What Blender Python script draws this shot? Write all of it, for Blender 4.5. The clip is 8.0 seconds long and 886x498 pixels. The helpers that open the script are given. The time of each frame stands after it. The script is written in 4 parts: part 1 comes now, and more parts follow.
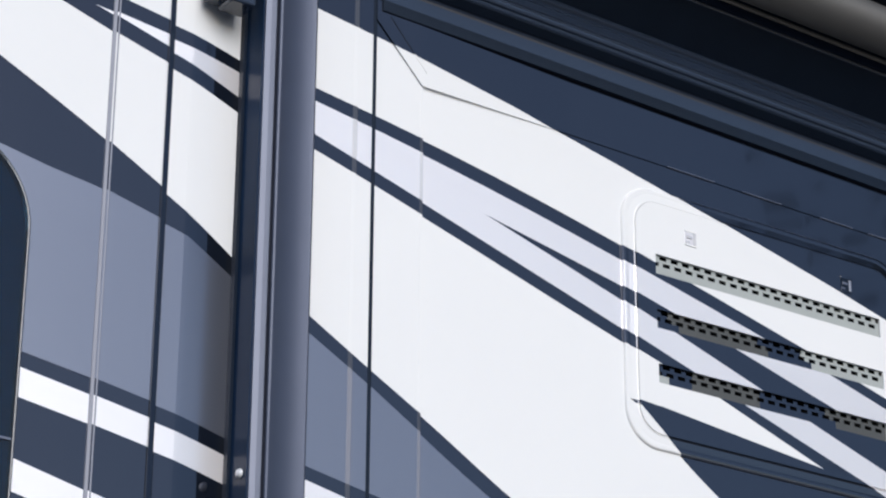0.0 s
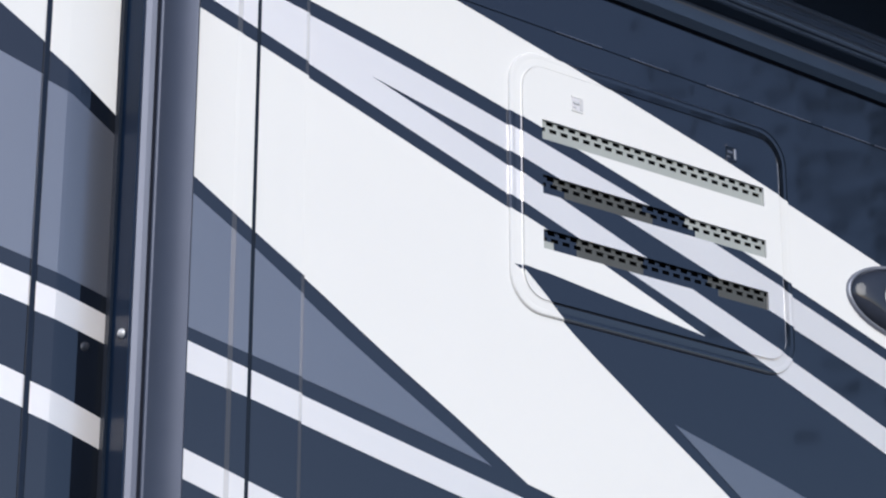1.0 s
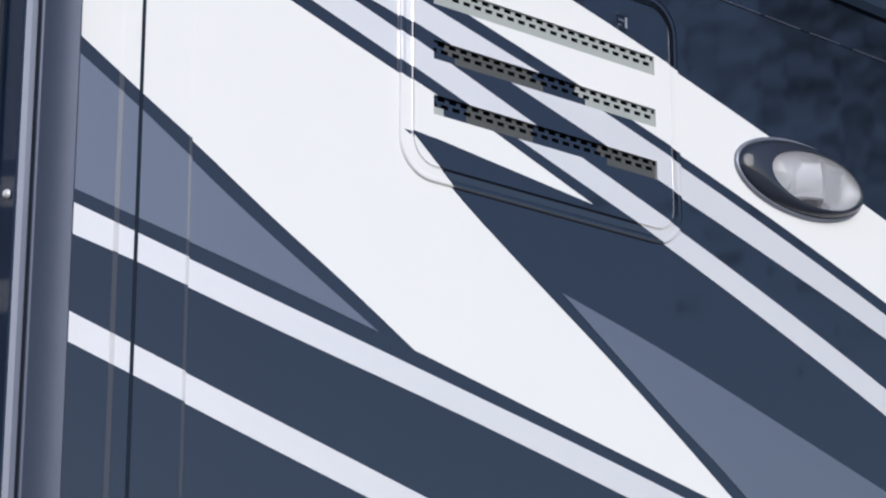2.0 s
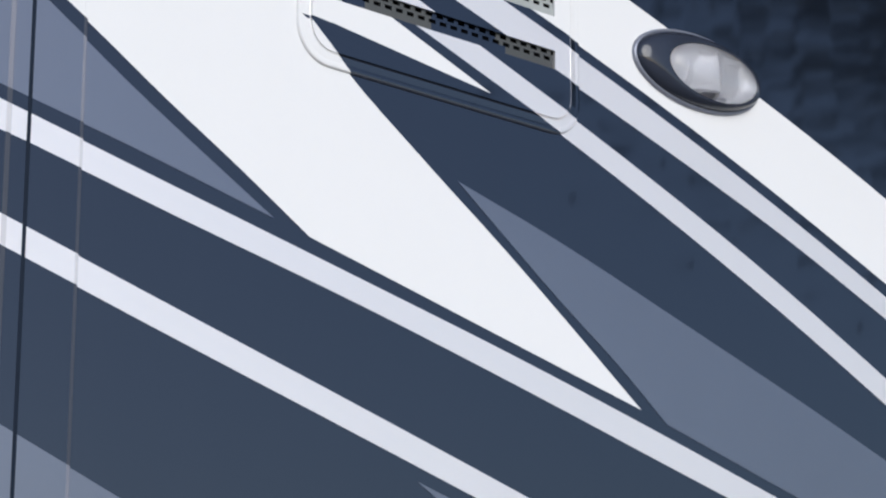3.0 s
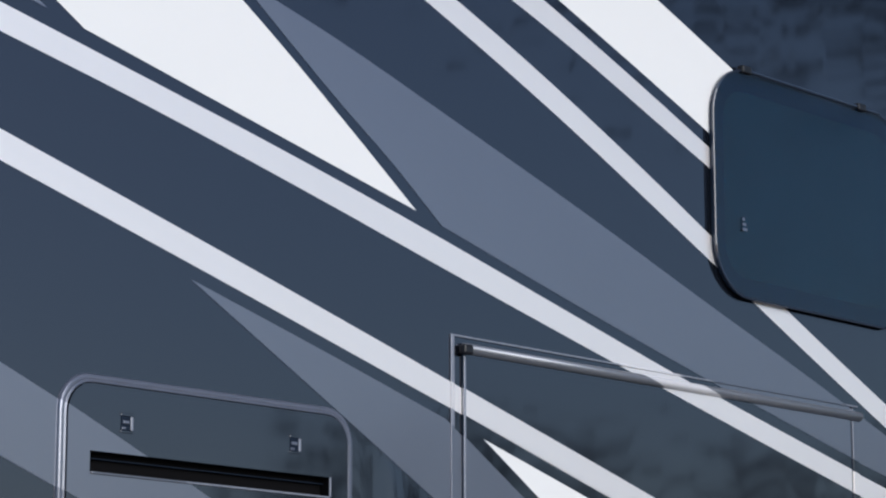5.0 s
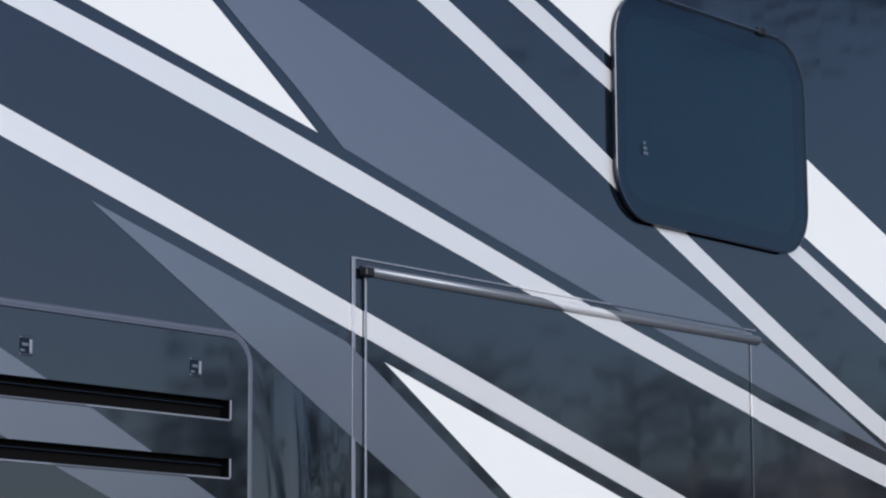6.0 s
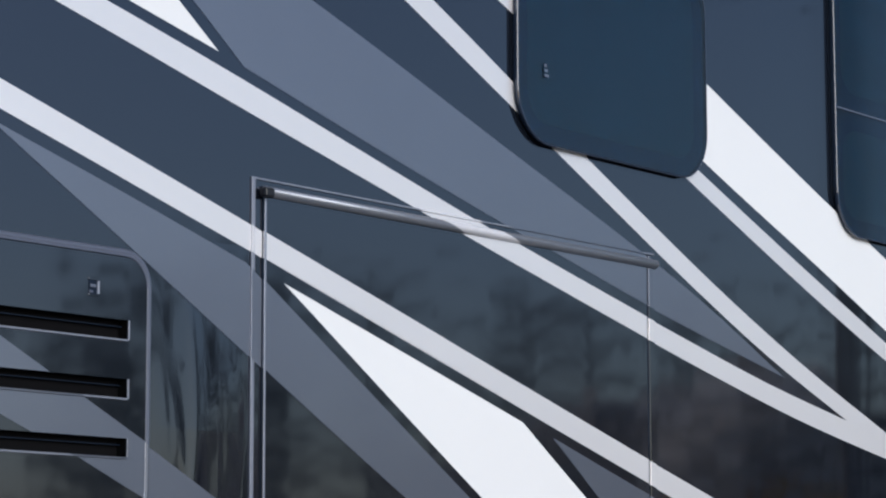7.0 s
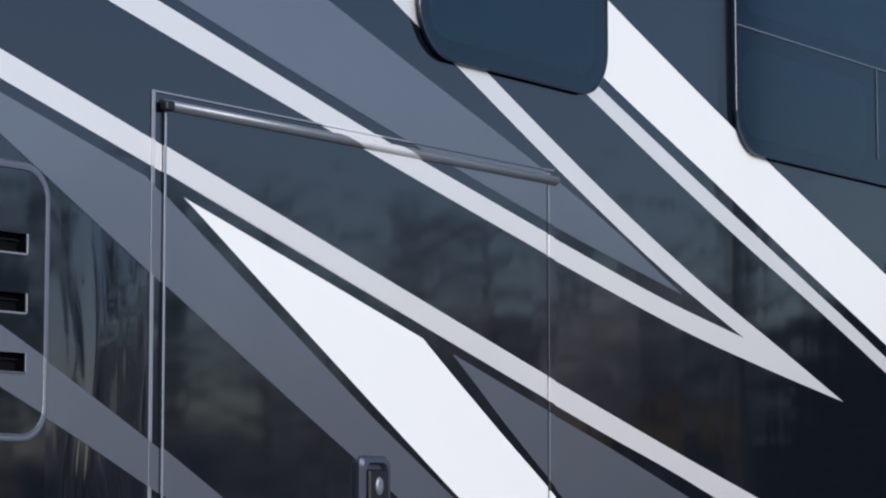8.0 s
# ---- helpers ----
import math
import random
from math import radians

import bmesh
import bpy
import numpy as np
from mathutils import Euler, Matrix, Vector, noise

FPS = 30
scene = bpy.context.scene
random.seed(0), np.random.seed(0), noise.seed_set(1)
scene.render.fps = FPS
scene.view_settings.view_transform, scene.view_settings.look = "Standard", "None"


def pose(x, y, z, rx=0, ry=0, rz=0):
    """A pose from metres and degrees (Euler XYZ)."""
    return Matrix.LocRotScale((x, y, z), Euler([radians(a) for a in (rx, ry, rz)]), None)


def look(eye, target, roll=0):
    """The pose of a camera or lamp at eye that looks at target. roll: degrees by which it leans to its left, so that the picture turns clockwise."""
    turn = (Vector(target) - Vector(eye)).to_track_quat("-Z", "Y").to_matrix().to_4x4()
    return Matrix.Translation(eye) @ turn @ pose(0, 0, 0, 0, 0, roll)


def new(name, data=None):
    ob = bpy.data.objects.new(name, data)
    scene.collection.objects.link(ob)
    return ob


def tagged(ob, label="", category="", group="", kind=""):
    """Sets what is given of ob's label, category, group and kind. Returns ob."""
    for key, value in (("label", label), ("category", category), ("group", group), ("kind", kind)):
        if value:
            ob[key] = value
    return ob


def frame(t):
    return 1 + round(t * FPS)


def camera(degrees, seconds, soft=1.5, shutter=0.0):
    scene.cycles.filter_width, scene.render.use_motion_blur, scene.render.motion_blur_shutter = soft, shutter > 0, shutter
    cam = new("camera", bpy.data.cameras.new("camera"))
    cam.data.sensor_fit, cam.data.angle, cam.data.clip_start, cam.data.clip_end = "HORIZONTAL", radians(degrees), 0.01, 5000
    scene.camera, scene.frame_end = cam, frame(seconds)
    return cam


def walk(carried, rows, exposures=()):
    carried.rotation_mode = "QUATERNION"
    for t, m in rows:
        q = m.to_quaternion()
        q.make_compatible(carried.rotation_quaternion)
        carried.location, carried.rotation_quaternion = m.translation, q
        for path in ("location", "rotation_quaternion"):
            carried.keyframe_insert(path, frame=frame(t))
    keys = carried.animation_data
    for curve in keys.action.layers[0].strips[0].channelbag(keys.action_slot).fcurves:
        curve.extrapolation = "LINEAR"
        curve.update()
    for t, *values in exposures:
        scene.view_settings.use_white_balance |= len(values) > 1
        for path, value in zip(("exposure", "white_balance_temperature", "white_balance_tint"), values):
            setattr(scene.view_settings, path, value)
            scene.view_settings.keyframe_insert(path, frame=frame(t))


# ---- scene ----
cam = camera(19.15, 8.0, soft=2.1)
PATH = [
    (0, (-2.624, -2.470, 1.050), (-1.6037, -0.9533, 1.8622), 0.33),
    (0.5, (-2.623, -2.460, 1.052), (-1.5526, -0.9539, 1.8178), 0.28),
    (1, (-2.621, -2.450, 1.053), (-1.5027, -0.9559, 1.7712), 0.07),
    (1.5, (-2.620, -2.441, 1.055), (-1.4546, -0.9596, 1.7247), 0.06),
    (2, (-2.619, -2.431, 1.057), (-1.4082, -0.9659, 1.6799), -0.11),
    (2.2, (-2.618, -2.427, 1.058), (-1.3924, -0.9682, 1.6650), -0.15),
    (3.5, (-2.615, -2.402, 1.062), (-1.2828, -0.9974, 1.5650), 0.20),
    (4, (-2.614, -2.392, 1.064), (-1.2447, -1.0111, 1.5318), 0.14),
    (4.5, (-2.612, -2.383, 1.066), (-1.2037, -1.0292, 1.4951), 0.05),
    (5.8, (-2.609, -2.357, 1.070), (-1.1106, -1.0782, 1.4152), -0.29),
    (6, (-2.608, -2.353, 1.071), (-1.0994, -1.0842, 1.4055), -0.27),
    (6.5, (-2.607, -2.344, 1.072), (-1.0678, -1.1038, 1.3776), -0.13),
    (7, (-2.606, -2.334, 1.074), (-1.0375, -1.1236, 1.3489), -0.12),
    (7.5, (-2.604, -2.324, 1.076), (-1.0078, -1.1447, 1.3187), -0.12),
    (8, (-2.603, -2.315, 1.078), (-0.9792, -1.1663, 1.2877), -0.04),
]
walk(cam, [(t, look(eye, target, roll)) for t, eye, target, roll in PATH],
     exposures=[(0, 0.08, 6300, 10), (2, 0.08, 6300, 10), (3.5, 0.07, 6280, 10), (4.5, 0.04, 6270, 10), (6, 0.03, 6160, 10), (7, 0.08, 6170, 10), (8, 0.10, 6190, 10)])

# ---- world and light: a bright overcast day ----
world = bpy.data.worlds.new("sky")
scene.world = world
world.use_nodes = True
wn, wl = world.node_tree.nodes, world.node_tree.links
sky = wn.new("ShaderNodeTexSky")
sky.sky_type, sky.sun_disc = "NISHITA", False
sky.sun_elevation, sky.sun_rotation = radians(26), radians(192)
sky.air_density, sky.dust_density, sky.ozone_density = 1.0, 1.5, 2.6
wn["Background"].inputs["Strength"].default_value = 0.115
wl.new(sky.outputs["Color"], wn["Background"].inputs["Color"])

sun = new("sun", bpy.data.lights.new("sun", "SUN"))
sun.data.energy, sun.data.angle, sun.data.color = 1.95, radians(45), (1.0, 0.99, 0.97)
sun.matrix_world = look((-3.54, -16.66, 9.3), (0, 0, 1))


# ---- materials ----
def material(name, base, rough=0.4, metal=0.0, coat=0.0, grain=0.03, scale=40.0, bump=0.0, spec=0.5, coat_rough=0.05, coat_ior=1.6, ripple=0.0):
    m = bpy.data.materials.new(name)
    m.use_nodes = True
    n, l = m.node_tree.nodes, m.node_tree.links
    b = n["Principled BSDF"]
    b.inputs["Roughness"].default_value = rough
    b.inputs["Metallic"].default_value = metal
    b.inputs["Coat Weight"].default_value = coat
    b.inputs["Coat Roughness"].default_value = coat_rough
    b.inputs["Coat IOR"].default_value = coat_ior
    b.inputs["Specular IOR Level"].default_value = spec
    geo = n.new("ShaderNodeNewGeometry")
    fine, broad = n.new("ShaderNodeTexNoise"), n.new("ShaderNodeTexNoise")
    fine.inputs["Scale"].default_value, fine.inputs["Detail"].default_value = scale, 5
    broad.inputs["Scale"].default_value, broad.inputs["Detail"].default_value = scale / 14, 3
    for tex in (fine, broad):
        l.new(geo.outputs["Position"], tex.inputs["Vector"])
    add = n.new("ShaderNodeMath")
    add.operation = "ADD"
    l.new(fine.outputs["Fac"], add.inputs[0])
    l.new(broad.outputs["Fac"], add.inputs[1])
    tone = n.new("ShaderNodeMapRange")
    tone.inputs["From Min"].default_value, tone.inputs["From Max"].default_value = 0.6, 1.4
    tone.inputs["To Min"].default_value, tone.inputs["To Max"].default_value = 1 - grain, 1 + grain
    l.new(add.outputs[0], tone.inputs["Value"])
    mul = n.new("ShaderNodeVectorMath")
    mul.operation = "SCALE"
    mul.inputs[0].default_value = base
    l.new(tone.outputs["Result"], mul.inputs["Scale"])
    l.new(mul.outputs["Vector"], b.inputs["Base Color"])
    if bump:
        bp = n.new("ShaderNodeBump")
        bp.inputs["Strength"].default_value, bp.inputs["Distance"].default_value = 1.0, bump
        l.new(broad.outputs["Fac"], bp.inputs["Height"])
        if ripple:
            # the sheet's upright waviness
            stretch, wave, under = n.new("ShaderNodeVectorMath"), n.new("ShaderNodeTexNoise"), n.new("ShaderNodeBump")
            stretch.operation = "MULTIPLY"
            stretch.inputs[1].default_value = (9.0, 9.0, 1.6)
            wave.inputs["Scale"].default_value, wave.inputs["Detail"].default_value = 1.0, 1.5
            under.inputs["Strength"].default_value, under.inputs["Distance"].default_value = 1.0, ripple
            l.new(geo.outputs["Position"], stretch.inputs[0])
            l.new(stretch.outputs["Vector"], wave.inputs["Vector"])
            l.new(wave.outputs["Fac"], under.inputs["Height"])
            l.new(under.outputs["Normal"], bp.inputs["Normal"])
        l.new(bp.outputs["Normal"], b.inputs["Normal"])
        if coat:
            l.new(bp.outputs["Normal"], b.inputs["Coat Normal"])
    return m


CHARCOAL = material("charcoal_paint", (0.0062, 0.0082, 0.0130), 0.046, grain=0.05, scale=6, bump=0.0008, ripple=0.0004)
gloss = CHARCOAL.node_tree.nodes["Principled BSDF"].inputs
gloss["IOR"].default_value, gloss["Specular Tint"].default_value = 1.98, (0.82, 0.855, 1.0, 1.0)


def buckle(m, x, half, top, depth):
    """The sheet's upright buckles in a strip beside x, below top, on top of its own relief."""
    n, l = m.node_tree.nodes, m.node_tree.links
    b = n["Principled BSDF"]
    geo, sep, stretch, wave = n.new("ShaderNodeNewGeometry"), n.new("ShaderNodeSeparateXYZ"), n.new("ShaderNodeVectorMath"), n.new("ShaderNodeTexNoise")
    stretch.operation = "MULTIPLY"
    stretch.inputs[1].default_value = (15.0, 1.0, 3.2)
    wave.inputs["Scale"].default_value, wave.inputs["Detail"].default_value, wave.inputs["Distortion"].default_value = 1.0, 0.6, 0.9
    l.new(geo.outputs["Position"], sep.inputs[0])
    l.new(geo.outputs["Position"], stretch.inputs[0])
    l.new(stretch.outputs["Vector"], wave.inputs["Vector"])
    off, side, over, both, swell, bp = (n.new(k) for k in ("ShaderNodeMath", "ShaderNodeMapRange", "ShaderNodeMapRange", "ShaderNodeMath", "ShaderNodeMath", "ShaderNodeBump"))
    off.operation, off.inputs[1].default_value = "SUBTRACT", x
    size = n.new("ShaderNodeMath")
    size.operation = "ABSOLUTE"
    l.new(sep.outputs["X"], off.inputs[0])
    l.new(off.outputs[0], size.inputs[0])
    for node, a, c in ((side, half, half * 0.25), (over, top, top - 0.25)):
        node.inputs["From Min"].default_value, node.inputs["From Max"].default_value = a, c
    l.new(size.outputs[0], side.inputs["Value"])
    l.new(sep.outputs["Z"], over.inputs["Value"])
    both.operation = swell.operation = "MULTIPLY"
    l.new(side.outputs["Result"], both.inputs[0])
    l.new(over.outputs["Result"], both.inputs[1])
    l.new(both.outputs[0], swell.inputs[0])
    l.new(wave.outputs["Fac"], swell.inputs[1])
    bp.inputs["Strength"].default_value, bp.inputs["Distance"].default_value = 1.0, depth
    l.new(swell.outputs[0], bp.inputs["Height"])
    l.new(b.inputs["Normal"].links[0].from_socket, bp.inputs["Normal"])
    l.new(bp.outputs["Normal"], b.inputs["Normal"])


buckle(CHARCOAL, -0.09, 0.105, 1.56, 0.0065)
WHITE = material("white_paint", (0.82, 0.82, 0.83), 0.18, coat=0.0, grain=0.012, scale=6, bump=0.0002)
SILVER = material("silver_paint", (0.96, 0.92, 0.925), 0.34, metal=0.52, coat=0.3, grain=0.015, scale=6, bump=0.0002)
GREY = material("blue_grey_paint", (0.252, 0.266, 0.322), 0.30, metal=0.8, coat=0.4, grain=0.03, scale=6, bump=0.0002)
PAINTS = {"charcoal": CHARCOAL, "white": WHITE, "silver": SILVER, "grey": GREY}
TRIM = material("slate_metal_trim", (0.275, 0.292, 0.355), 0.3, metal=0.4, grain=0.05, scale=30)
RAIL = material("grey_metal_rail", (0.24, 0.255, 0.295), 0.36, metal=0.5, grain=0.06, scale=30)
FLANGE = material("slate_gloss_flange", (0.125, 0.140, 0.190), 0.28, metal=0.3, coat=0.25, grain=0.05, scale=20)
PALE = material("pale_silver_trim", (0.60, 0.60, 0.64), 0.5, grain=0.02, scale=30)
# silver and white paint with the shade of the vent slots in the colour
SILVER_SHADED = material("shaded_silver_sheet", (0.070, 0.074, 0.075), 0.5, grain=0.08, scale=60)
WHITE_SHADED = material("shaded_white_sheet", (0.37, 0.395, 0.39), 0.5, grain=0.05, scale=60)
ARM = material("slate_anodised_metal", (0.070, 0.080, 0.117), 0.36, metal=0.55, coat=0.15, grain=0.06, scale=30)
ALU = material("brushed_aluminium", (0.62, 0.62, 0.64), 0.28, metal=1.0, grain=0.06, scale=60)
RUBBER = material("black_rubber", (0.012, 0.013, 0.016), 0.6, grain=0.1, scale=80)
BLACK = material("black_plastic", (0.008, 0.009, 0.013), 0.4, grain=0.1, scale=60)
EDGE = material("pale_lilac_trim", (0.20, 0.21, 0.26), 0.5, metal=0.2, grain=0.04, scale=30)
BEAD = material("charcoal_bead_sheen", (0.050, 0.057, 0.078), 0.3, metal=0.2, grain=0.05, scale=20)
BOLT = material("pale_zinc", (0.72, 0.73, 0.76), 0.45, metal=0.3, grain=0.05)
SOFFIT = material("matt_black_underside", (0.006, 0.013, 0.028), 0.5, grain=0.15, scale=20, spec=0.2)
DARK_TRIM = material("gloss_navy_trim", (0.026, 0.038, 0.066), 0.07, coat=0.3, grain=0.08, scale=10)
HEM = material("tan_awning_hem", (0.20, 0.18, 0.15), 0.4, grain=0.1, scale=40)
SHADE = material("grey_green_shade", (0.27, 0.36, 0.35), 0.8, grain=0.15, scale=10)
AWNING = material("grey_awning_fabric", (0.062, 0.060, 0.059), 0.55, grain=0.12, scale=25)
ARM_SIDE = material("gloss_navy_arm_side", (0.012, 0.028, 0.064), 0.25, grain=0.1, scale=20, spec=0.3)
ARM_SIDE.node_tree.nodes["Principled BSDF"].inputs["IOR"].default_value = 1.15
ASPHALT = material("asphalt", (0.155, 0.156, 0.158), 0.9, grain=0.35, scale=8, bump=0.003)
BARK = material("bark", (0.10, 0.075, 0.055), 0.9, grain=0.3, scale=12)
LEAF = material("dry_foliage", (0.58, 0.52, 0.46), 0.8, grain=0.4, scale=3)
AUTUMN = material("golden_foliage", (0.90, 0.58, 0.14), 0.8, grain=0.4, scale=3)
STRAW = material("pale_dry_foliage", (0.84, 0.79, 0.74), 0.8, grain=0.4, scale=3)
SPRUCE = material("blue_green_foliage", (0.045, 0.070, 0.085), 0.8, grain=0.3, scale=3)
PINE = material("dark_foliage", (0.03, 0.045, 0.025), 0.8, grain=0.4, scale=3)
BLIND = material("navy_blind", (0.09, 0.16, 0.27), 0.8, grain=0.15)
# near black that stands for the shade inside the vent slots
VOID = material("black_slot_shade", (0.004, 0.004, 0.005), 0.9, spec=0.1)
LAMP_SHELL = material("gloss_graphite_plastic", (0.030, 0.036, 0.055), 0.10, grain=0.08, scale=60)
LAMP_BOWL = material("satin_silver_reflector", (0.80, 0.80, 0.84), 0.5, metal=0.25, grain=0.08, scale=40)
CABIN = material("dark_cabin_lining", (0.03, 0.03, 0.033), 0.9, grain=0.2)


def leafy(m):
    """Leaves let part of the light through."""
    n, l = m.node_tree.nodes, m.node_tree.links
    b = n["Principled BSDF"]
    thin, mix = n.new("ShaderNodeBsdfTranslucent"), n.new("ShaderNodeMixShader")
    mix.inputs["Fac"].default_value = 0.5
    l.new(b.inputs["Base Color"].links[0].from_socket, thin.inputs["Color"])
    l.new(b.outputs["BSDF"], mix.inputs[1])
    l.new(thin.outputs["BSDF"], mix.inputs[2])
    l.new(mix.outputs["Shader"], n["Material Output"].inputs["Surface"])


for leaf_paint in (LEAF, AUTUMN, STRAW):
    leafy(leaf_paint)


def glass(name, tint, rough=0.01, ior=1.5, clear=1.0):
    m = bpy.data.materials.new(name)
    m.use_nodes = True
    b = m.node_tree.nodes["Principled BSDF"]
    b.inputs["Base Color"].default_value = (*tint, 1)
    b.inputs["Roughness"].default_value = rough
    b.inputs["Transmission Weight"].default_value = clear
    b.inputs["IOR"].default_value = ior
    return m


TINTED = glass("tinted_glass", (0.06, 0.19, 0.30), 0.07)
CLEAR = glass("clear_lens", (0.97, 0.975, 0.99), 0.2, clear=0.96)


# ---- mesh helpers ----
def part(name, bm, mats, parent, label="", smooth=False):
    """Links a bmesh as one mesh object, a part of parent."""
    me = bpy.data.meshes.new(name)
    bmesh.ops.recalc_face_normals(bm, faces=bm.faces)
    bm.to_mesh(me)
    bm.free()
    for m in mats if isinstance(mats, (list, tuple)) else [mats]:
        me.materials.append(m)
    if smooth:
        for p in me.polygons:
            p.use_smooth = True
    ob = new(name, me)
    ob.parent = parent
    return tagged(ob, label)


def add_box(bm, x0, x1, y0, y1, z0, z1, bevel=0.0, mat=0):
    ret = bmesh.ops.create_cube(bm, size=1.0)
    vs = ret["verts"]
    for v in vs:
        v.co = ((x0 + x1) / 2 + v.co.x * (x1 - x0), (y0 + y1) / 2 + v.co.y * (y1 - y0), (z0 + z1) / 2 + v.co.z * (z1 - z0))
    faces = list({f for v in vs for f in v.link_faces})
    for f in faces:
        f.material_index = mat
    if bevel:
        edges = list({e for v in vs for e in v.link_edges})
        bmesh.ops.bevel(bm, geom=edges, offset=bevel, segments=2, affect="EDGES", profile=0.5)
    return bm


def box(*a, **k):
    return add_box(bmesh.new(), *a, **k)


def rounded(x0, x1, z0, z1, r, n=8):
    """The outline of a rounded rectangle in the wall's plane, anticlockwise as seen from outside."""
    out = []
    for cx, cz, a0 in ((x1 - r, z1 - r, 0), (x0 + r, z1 - r, 90), (x0 + r, z0 + r, 180), (x1 - r, z0 + r, 270)):
        for i in range(n + 1):
            a = radians(a0 + 90 * i / n)
            out.append((cx + r * math.cos(a), cz + r * math.sin(a)))
    return out


def loft(bm, rings, cap_first=False, cap_last=False, mat=0):
    """Joins rings of (x, y, z), all of one length, by quads."""
    rows = [[bm.verts.new(p) for p in ring] for ring in rings]
    for a, b in zip(rows, rows[1:]):
        for i in range(len(a)):
            j = (i + 1) % len(a)
            bm.faces.new((a[i], a[j], b[j], b[i])).material_index = mat
    if cap_first:
        bm.faces.new(rows[0]).material_index = mat
    if cap_last:
        bm.faces.new(rows[-1]).material_index = mat
    return bm


def extrude_profile(bm, profile, x0, x1, mat=0, slope=0.0):
    """A closed (y, z) profile drawn along x, dropping by slope for each metre."""
    a = [bm.verts.new((x0, y, z)) for y, z in profile]
    b = [bm.verts.new((x1, y, z + slope * (x1 - x0))) for y, z in profile]
    n = len(profile)
    for i in range(n):
        bm.faces.new((a[i], a[(i + 1) % n], b[(i + 1) % n], b[i])).material_index = mat
    bm.faces.new(a).material_index = mat
    bm.faces.new(b[::-1]).material_index = mat
    return bm


# ---- the livery: each band lies between an upper and a lower edge along the wall ----
def edge(*pieces):
    """An edge of a band as a function of x, smooth through the (x, z) of each piece, with a corner between pieces."""
    def smooth(pts):
        p = np.array(pts, float)
        if len(p) == 2:
            return p
        h, d = np.diff(p[:, 0]), np.diff(p[:, 1]) / np.diff(p[:, 0])
        slope = np.r_[d[0], (d[:-1] * h[1:] + d[1:] * h[:-1]) / (h[1:] + h[:-1]), d[-1]]
        out = [p[:1]]
        for i in range(len(h)):
            u = np.linspace(0, 1, 5)[1:]
            z = ((1 + 2 * u) * (1 - u) ** 2 * p[i, 1] + u * (1 - u) ** 2 * h[i] * slope[i]
                 + u * u * (3 - 2 * u) * p[i + 1, 1] + u * u * (u - 1) * h[i] * slope[i + 1])
            out.append(np.c_[p[i, 0] + u * h[i], z])
        return np.concatenate(out)
    return np.concatenate([smooth(p) for p in pieces])


def height(e, x):
    return np.interp(x, e[:, 0], e[:, 1])


TOP = edge([(-1.8, 2.71), (-1.4, 2.685), (-1.159, 2.651), (-1.0, 2.627), (-0.852, 2.600), (-0.545, 2.532), (-0.239, 2.454), (0.068, 2.366), (0.375, 2.268), (0.682, 2.153),
            (0.989, 2.034), (1.296, 1.914), (1.602, 1.798), (1.909, 1.687), (2.216, 1.58), (3.2, 1.2)])
UPPER_A = edge([(-1.8, 2.65), (-1.358, 2.569), (-1.156, 2.540), (-0.889, 2.494), (-0.623, 2.434), (-0.356, 2.365), (-0.090, 2.288), (0.177, 2.201), (0.443, 2.104),
                (0.710, 2.001), (0.976, 1.896), (1.243, 1.794), (1.509, 1.697), (1.776, 1.596), (2.21, 1.438), (3.2, 1.03)])
UPPER_B = edge([(-1.456, 2.562), (-1.357, 2.552), (-1.155, 2.522), (-0.893, 2.474), (-0.630, 2.415), (-0.368, 2.352), (-0.106, 2.276), (0.157, 2.189), (0.419, 2.092),
                (0.682, 1.988), (0.944, 1.885), (1.206, 1.784), (1.469, 1.685), (1.731, 1.589), (2.21, 1.412), (3.2, 1.0)])
LOWER_A = edge([(-0.900, 2.437), (-0.617, 2.375), (-0.335, 2.296), (-0.052, 2.214), (0.230, 2.125), (0.513, 2.020), (0.795, 1.914), (1.078, 1.800), (1.360, 1.690),
                (1.643, 1.585), (1.925, 1.486), (2.208, 1.381), (3.2, 0.96)])
UPPER_C = edge([(-0.900, 2.437), (-0.632, 2.354), (-0.367, 2.265), (-0.103, 2.174), (0.162, 2.0735), (0.427, 1.9595), (0.692, 1.837), (0.957, 1.717), (1.222, 1.603),
                (1.486, 1.501), (1.751, 1.410), (2.016, 1.317)])
LOWER_C = edge([(-1.456, 2.562), (-1.356, 2.535), (-1.154, 2.476), (-0.877, 2.391), (-0.600, 2.304), (-0.322, 2.214), (-0.045, 2.114), (0.232, 2.003), (0.509, 1.880),
                (0.786, 1.754), (1.064, 1.630), (1.341, 1.516), (1.618, 1.419)])
FIELD_TOP = edge([(-1.8, 2.655), (-1.499, 2.554), (-1.354, 2.51), (-1.154, 2.456), (-0.997, 2.409), (-0.678, 2.31), (-0.542, 2.27), (-0.354, 2.204)])
FIELD_RIGHT = edge([(-0.677, 2.236), (-0.656, 2.226), (-0.608, 2.185), (-0.474, 2.092), (-0.325, 1.995), (-0.216, 1.920), (-0.071, 1.817)])
FIELD_LOW = edge([(-1.8, 2.56), (-1.57, 2.46), (-1.353, 2.35), (-1.15, 2.2335), (-1.05, 2.1765), (-0.994, 2.1455), (-0.875, 2.075), (-0.766, 2.014), (-0.656, 1.949)], [(-0.656, 1.949), (-0.071, 1.817)])
WEDGE_LOW = edge([(-0.677, 2.236), (-0.655, 2.237), (-0.59, 2.23), (-0.354, 2.204)])
